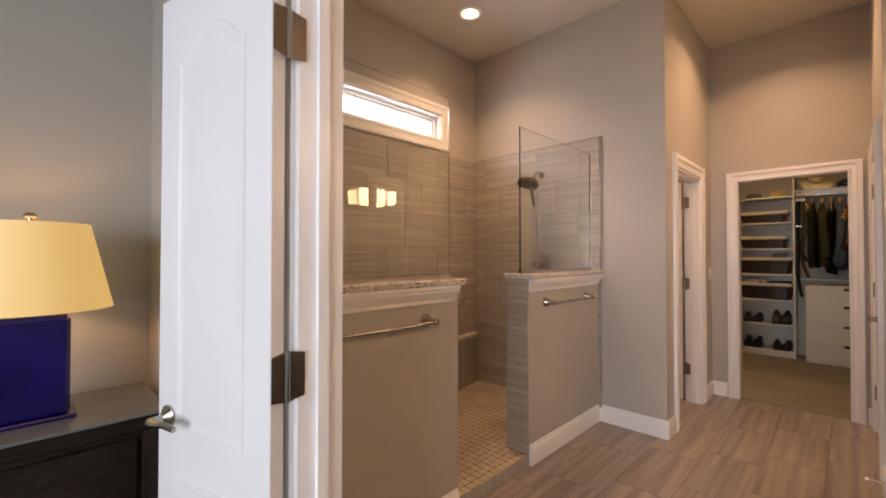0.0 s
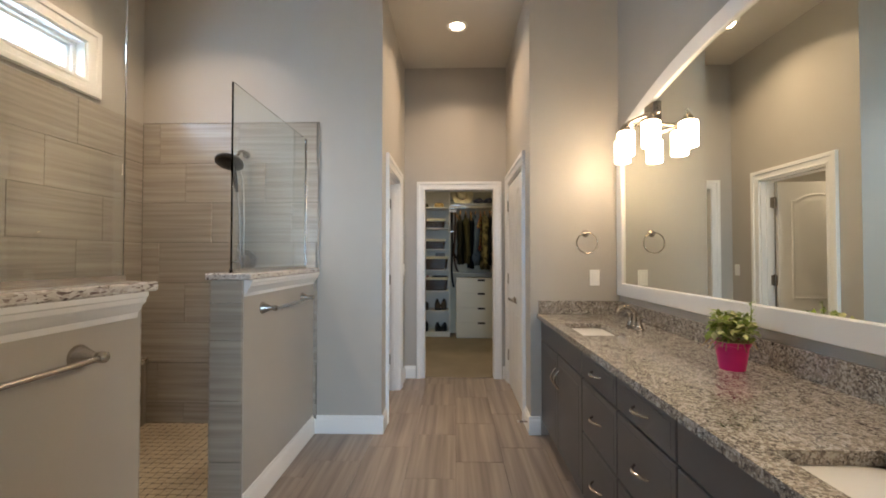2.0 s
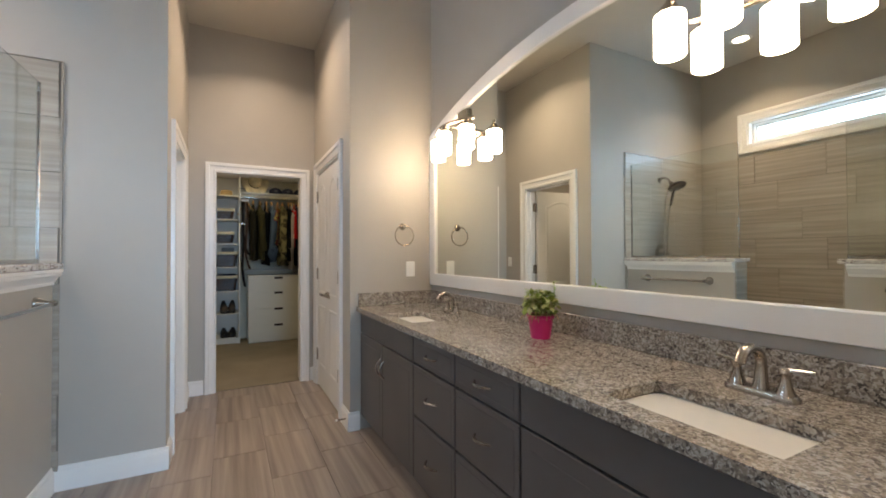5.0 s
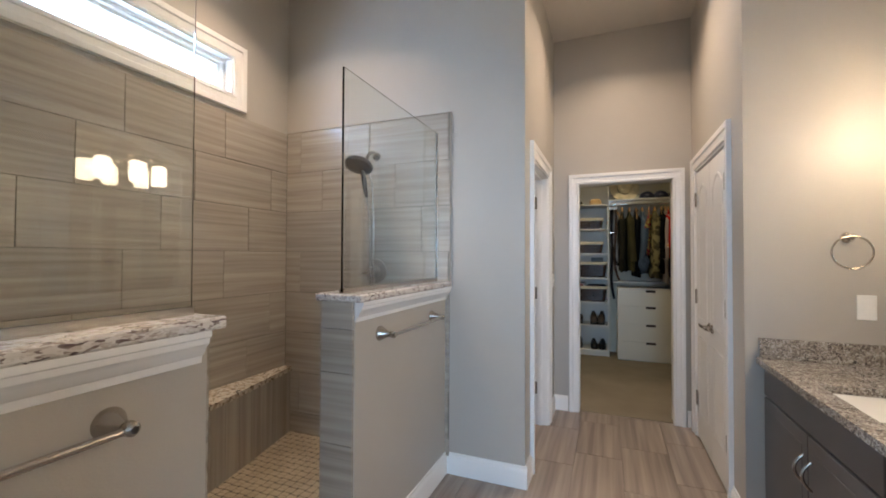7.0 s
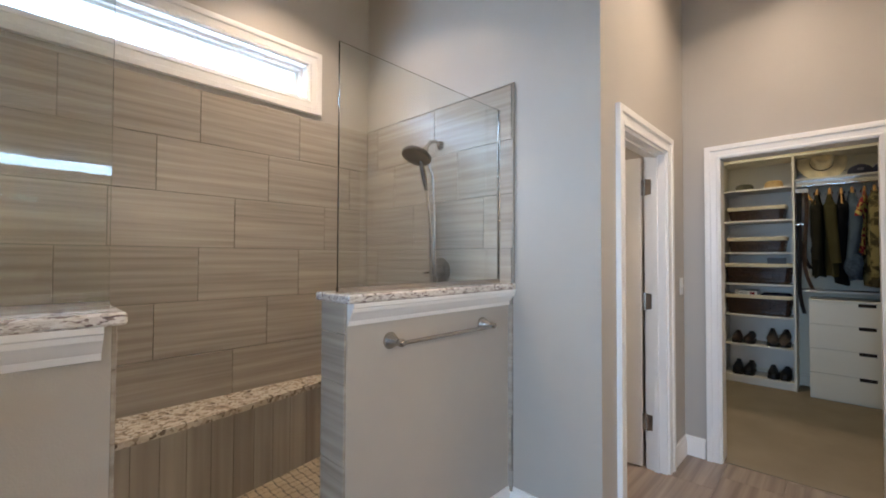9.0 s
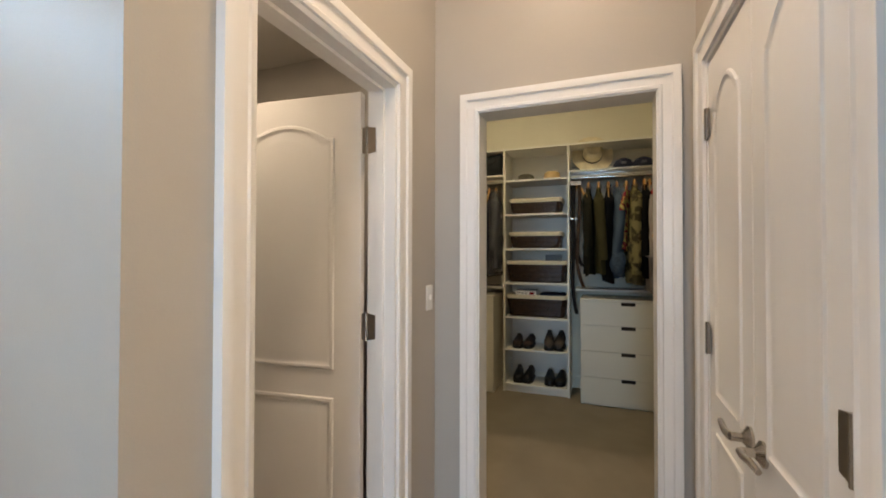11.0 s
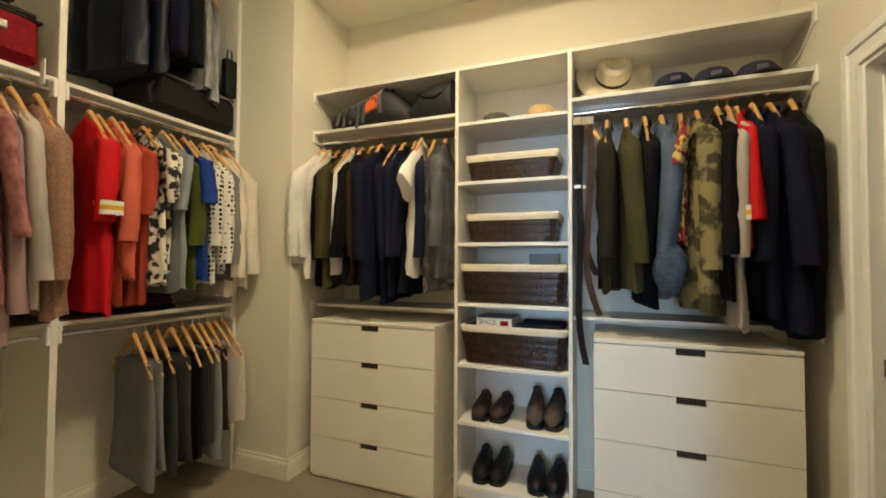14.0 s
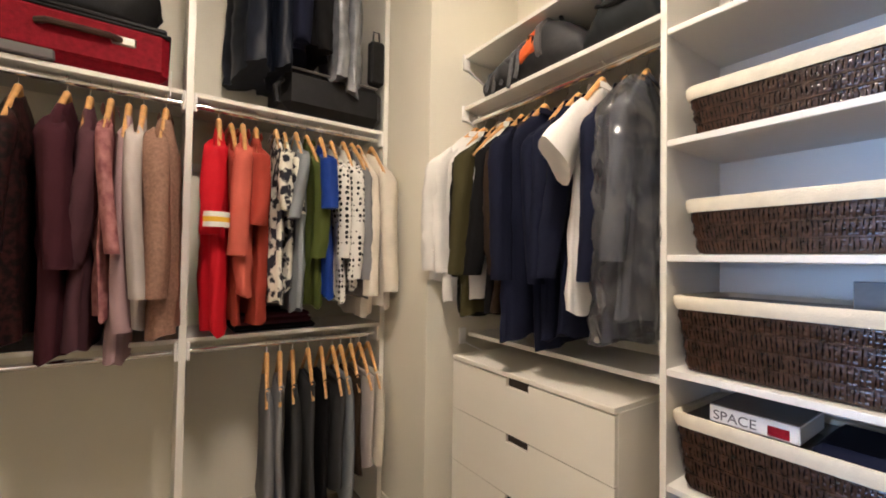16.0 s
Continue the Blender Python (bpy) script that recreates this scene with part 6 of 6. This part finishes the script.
long_bag(bp, 7.30, [(2.52, 0.05, 0.05), (2.48, 0.13, 0.1), (2.39, 0.15, 0.13), (2.33, 0.12, 0.1)], BPG, 3.0, name="front_pocket")
part("grab_loop", Geo().tube([(7.29, 2.2, 2.39), (7.28, 2.19, 2.425), (7.27, 2.16, 2.425), (7.27, 2.14, 2.375)], 0.009, 6), BLACKF, bp)
part("cord_loop", Geo().tube([(7.178, 2.25, 2.31), (7.166, 2.235, 2.335), (7.168, 2.215, 2.325), (7.171, 2.22, 2.295)], 0.004, 6), BLACKF, bp)
WEB = mat("grey_webbing", (0.075, 0.077, 0.085), 0.7, var=0.2, scale=60, bump=0.3)
for y, dz in ((2.29, 0.0), (2.33, -0.03), (2.38, 0.0), (2.43, -0.02), (2.48, 0.0)):
    top = 2.178 + 0.2 - (y - 2.29) * 0.3
    part("strap", Geo().tube([(7.315, y - 0.02, top + 0.01), (7.23, y, top - 0.012), (7.178, y + 0.01, top - 0.06), (7.165, y + 0.015, 2.2), (7.162, y + 0.02, 2.185 + dz)], 0.009, 6), WEB, bp, "grey webbing strap")
tg = thing("tote_bag", (7.38, 1.85, 2.175), "black canvas bag slumped on the shelf", "bag")
CANV = mat("black_green_canvas", (0.006, 0.009, 0.011), 0.6, var=0.3, scale=20)
long_bag(tg, 7.345, [(2.05, 0.06, 0.03), (2.01, 0.12, 0.09), (1.93, 0.15, 0.19), (1.84, 0.155, 0.225), (1.74, 0.15, 0.235), (1.71, 0.1, 0.2)], CANV, 9.0)
part("handle", Geo().tube([(7.215, 1.95, 2.33), (7.19, 1.9, 2.3), (7.185, 1.83, 2.29), (7.205, 1.76, 2.34)], 0.008, 6), BLACKF, tg)
db = soft_bag("duffel_bag", 5.62, 3.28, 2.345, 0.31, 0.14, 0.40, BLACKF, "dark travel bag resting on the red suitcase", "bag", 15, 0.2)
part("handle", Geo().tube([(5.5, 3.16, 2.5), (5.53, 3.13, 2.44), (5.7, 3.13, 2.44), (5.73, 3.16, 2.5)], 0.01, 6), GREYP, db)
soft_bag("tote_bag", 5.45, 0.26, 0.615, 0.14, 0.12, 0.22, mat("brown_canvas", (0.13, 0.085, 0.055), 0.8, var=0.2), "brown canvas bag on the side shelf", "bag", 12)

# small things in the tower
bk = thing("boxed_game", (7.33, 1.48, 0.965), "white cardboard box with red print lying on a basket", "box")
part("carton", Geo().box(7.22, 7.42, 1.38, 1.58, 0.966, 1.012, 0.003), PLATE, bk)
part("lid_top", Geo().box(7.222, 7.418, 1.382, 1.578, 1.012, 1.015), GREYP, bk)
def lettering(parent, text, size, m, material):
    cu = bpy.data.curves.new("lettering", "FONT")
    cu.body, cu.size, cu.extrude = text, size, 0.0006
    cu.materials.append(material)
    o = new("lettering", cu)
    o.parent = parent
    o.matrix_parent_inverse = Matrix.Translation(-parent.location)
    o.matrix_basis = m
    return o
lettering(bk, "SPACE", 0.036, Matrix.Translation((7.2185, 1.57, 0.976)) @ Matrix(((0, 0, -1, 0), (-1, 0, 0, 0), (0, 1, 0, 0), (0, 0, 0, 1))), GREYP)
part("red_mark", Geo().box(7.2175, 7.2195, 1.40, 1.445, 0.973, 0.998), REDN, bk, "red printed mark")
pf = thing("folded_clothes", (7.35, 1.2, 0.965), "dark folded clothes lying in a basket", "clothes")
part("fold", Geo().box(7.21, 7.45, 1.10, 1.36, 0.94, 0.99, 0.02), navy, pf)
sp = thing("folded_clothes", (6.42, 3.26, 1.055), "dark maroon and black folded clothes on the middle shelf", "clothes")
for k, (x0, x1, z0, z1, mt) in enumerate(((6.22, 6.60, 1.056, 1.085, black), (6.24, 6.58, 1.085, 1.115, maroon), (6.25, 6.57, 1.115, 1.14, maroon))):
    part("fold", Geo().box(x0, x1, 3.135, 3.42, z0, z1, 0.012), mt, sp)
place_hanger(at_back(0.985, 30))
fl = thing("file_folder", (7.35, 1.22, 1.3), "grey folder standing in a basket", "folder")
part("cover", Geo().box(7.30, 7.31, 1.14, 1.30, 1.25, 1.37, 0.003), steel, fl)

# toilet room shelf
ts = thing("toilet_room_shelf", (4.55, 3.2, 1.1), "white shelves in the toilet room", "shelving")
for z in (1.72, 1.16, 0.6):
    part("shelf", Geo().box(3.66, 4.92, 2.98, 3.30, z - 0.04, z, 0.003), MELA, ts)
ca = thing("wipes_canister", (4.745, 3.06, 1.16), "blue and green plastic wipes canister", "canister")
part("tub", Geo().lathe([(0.05, 0), (0.05, 0.09)], (4.745, 3.06, 1.16), 20), mat("green_plastic", (0.02, 0.25, 0.13), 0.4), ca)
part("label_band", Geo().lathe([(0.0508, 0.07), (0.0508, 0.18)], (4.745, 3.06, 1.16), 20), mat("blue_plastic", (0.01, 0.08, 0.3), 0.4), ca)
part("lid", Geo().lathe([(0.052, 0.18), (0.052, 0.20), (0.04, 0.21)], (4.745, 3.06, 1.16), 20), PLATE, ca)
wbk = thing("woven_hamper", (4.62, 3.1, 0.6), "dark woven basket under the shelf", "basket")
part("body", Geo().lathe([(0.11, 0), (0.13, 0.12), (0.14, 0.22), (0.12, 0.22)], (4.62, 3.12, 0.6), 20), WICKER, wbk)


# ---- laid pieces ----
def tiles_on(parent, name, material, rects, to_world, depth):
    """One object a tile, the shapes shared where sizes agree."""
    shared = {}
    for u, v, w, h in rects:
        key = (round(w, 3), round(h, 3))
        if key not in shared:
            shared[key] = Geo().box(-w / 2, w / 2, -h / 2, h / 2, 0, depth, 0.0015).mesh(name, material)
        o = new(name, shared[key])
        o.parent = parent
        o.matrix_parent_inverse = Matrix.Translation(-parent.location)
        o.matrix_basis = to_world @ Matrix.Translation((u, v, 0))


def courses(u0, u1, zs, starts, holes=(), gap=0.003, length=0.5975):
    out = []
    for k in range(len(zs) - 1):
        a = starts[k % len(starts)]
        while a > u0:
            a -= length
        while a < u1:
            p, q = max(a, u0), min(a + length, u1)
            if q - p > 0.01:
                out.append(((p + q) / 2, (zs[k] + zs[k + 1]) / 2, q - p - gap, zs[k + 1] - zs[k] - gap))
            a += length
    return out


ZS = (0.065, 0.215, 0.513, 0.812, 1.11, 1.411, 1.71, 2.007, 2.31)
tb1 = tagged(new("tile_field"), "striated grey-brown shower wall tile", "wall tile", kind="structure")
tiles_on(tb1, "wall_tile", STILE, courses(WX1, EX - 0.012, ZS, (2.763, 2.97, 2.563)), plane_m("y", NY - 0.001, -1), 0.011)
tb2 = tagged(new("tile_field"), "striated grey-brown shower wall tile", "wall tile", kind="structure")
tiles_on(tb2, "wall_tile", STILE, courses(2.012, NY - 0.012, ZS, (2.417, 2.617, 2.217)), plane_m("x", EX - 0.001, -1), 0.011)
tb3 = tagged(new("tile_field"), "striated grey-brown shower wall tile", "wall tile", kind="structure")
tiles_on(tb3, "wall_tile", STILE, courses(2.012, NY - 0.012, ZS, (2.417, 2.617, 2.217)), plane_m("x", WX1 - 0.001, 1), 0.011)
solid("trim", Geo().box(EX - 0.015, EX, 2.004, 2.012, 1.222, 2.315, 0.001).box(EX - 0.015, EX, 2.004, NY - 0.012, 2.31, 2.316, 0.001), STILE_V, "thin tile edge trim", "tile trim", kind="structure")
HZ = (0.065, 0.293, 0.592, 0.89, 1.075, 1.188)
for x, s in ((2.50, -1), (1.82, 1)):
    t = tagged(new("tile_field"), "striated tile on the end of the half wall", "wall tile", kind="structure")
    tiles_on(t, "wall_tile", STILE, courses(HW0 + 0.002, HW1, HZ, (HW0 + 0.002,)), plane_m("x", x, s), 0.011)
for a, b in ((2.50, EX - 0.012), (WX1 + 0.012, 1.82)):
    t = tagged(new("tile_field"), "striated tile on the inside of the half wall", "wall tile", kind="structure")
    tiles_on(t, "wall_tile", STILE, courses(a, b, HZ, (a + 0.2, a + 0.4)), plane_m("y", HW1, 1), 0.011)
grout = Geo().box(WX1, EX, NY - 0.0045, NY - 0.002, 0.06, 2.308).box(EX - 0.0045, EX - 0.002, 2.014, NY, 0.06, 2.308)
solid("trim", grout, GROUT, "grout between the shower tiles", "grout", kind="structure")

FT = []
row = 0
y = VY
while y < HW0 + 0.02:
    y2 = min(y + 0.302, HW0 + 0.02)
    x = WX1 - 0.055 - (row * 0.203) % 0.605
    while x < FX0 + 0.03:
        p, q = max(x, WX1 - 0.055), min(x + 0.605, FX0 + 0.03)
        if q - p > 0.02:
            FT.append(((p + q) / 2, (y + y2) / 2, q - p - 0.0025, y2 - y - 0.0025))
        x += 0.605
    y, row = y2, row + 1
tiles_on(floor, "floor_tile", FTILE, FT, Matrix.Translation((0, 0, -0.008)), 0.008)
solid("floor_toilet_room", Geo().box(EX + 0.12, FX0, CY1, 3.3, -0.004, 0.001), FTILE, "wood-look tile floor in the toilet room", "floor", kind="structure")

# basketweave mosaic
gb, gd = Geo(), Geo()
PW, PL = 0.026, 0.054
nx, ny = int((EX - WX1) / PL), int((3.3 - 2.05) / PL)
for i in range(nx):
    for j in range(ny):
        x, y = WX1 + 0.005 + i * PL, 2.052 + j * PL
        if y > bench_front(x) + 0.03:
            continue
        if y < HW1 and not 1.83 < x < 2.44:
            continue
        for k in range(2):
            if (i + j) % 2:
                a = (x + 0.006, x + PL - 0.007, y + 0.001 + k * PL / 2, y + PL / 2 - 0.001 + k * PL / 2)
            else:
                a = (x + 0.001 + k * PL / 2, x + PL / 2 - 0.001 + k * PL / 2, y + 0.006, y + PL - 0.007)
            z = 0.0655
            gb.add([(a[0], a[2], z), (a[1], a[2], z), (a[1], a[3], z), (a[0], a[3], z), (a[0], a[2], 0.06), (a[1], a[2], 0.06), (a[1], a[3], 0.06), (a[0], a[3], 0.06)], [(0, 1, 2, 3), (0, 1, 5, 4), (1, 2, 6, 5), (2, 3, 7, 6), (3, 0, 4, 7)])
        gd.add([(x - 0.009, y, 0.0658), (x, y - 0.009, 0.0658), (x + 0.009, y, 0.0658), (x, y + 0.009, 0.0658)], [(0, 1, 2, 3)])
solid("shower_mosaic", gb, MOS, "tan stone basketweave mosaic on the shower floor", "mosaic", kind="stuff")
solid("shower_mosaic_dots", gd, MOSD, "dark stone dots of the shower mosaic", "mosaic", kind="stuff")
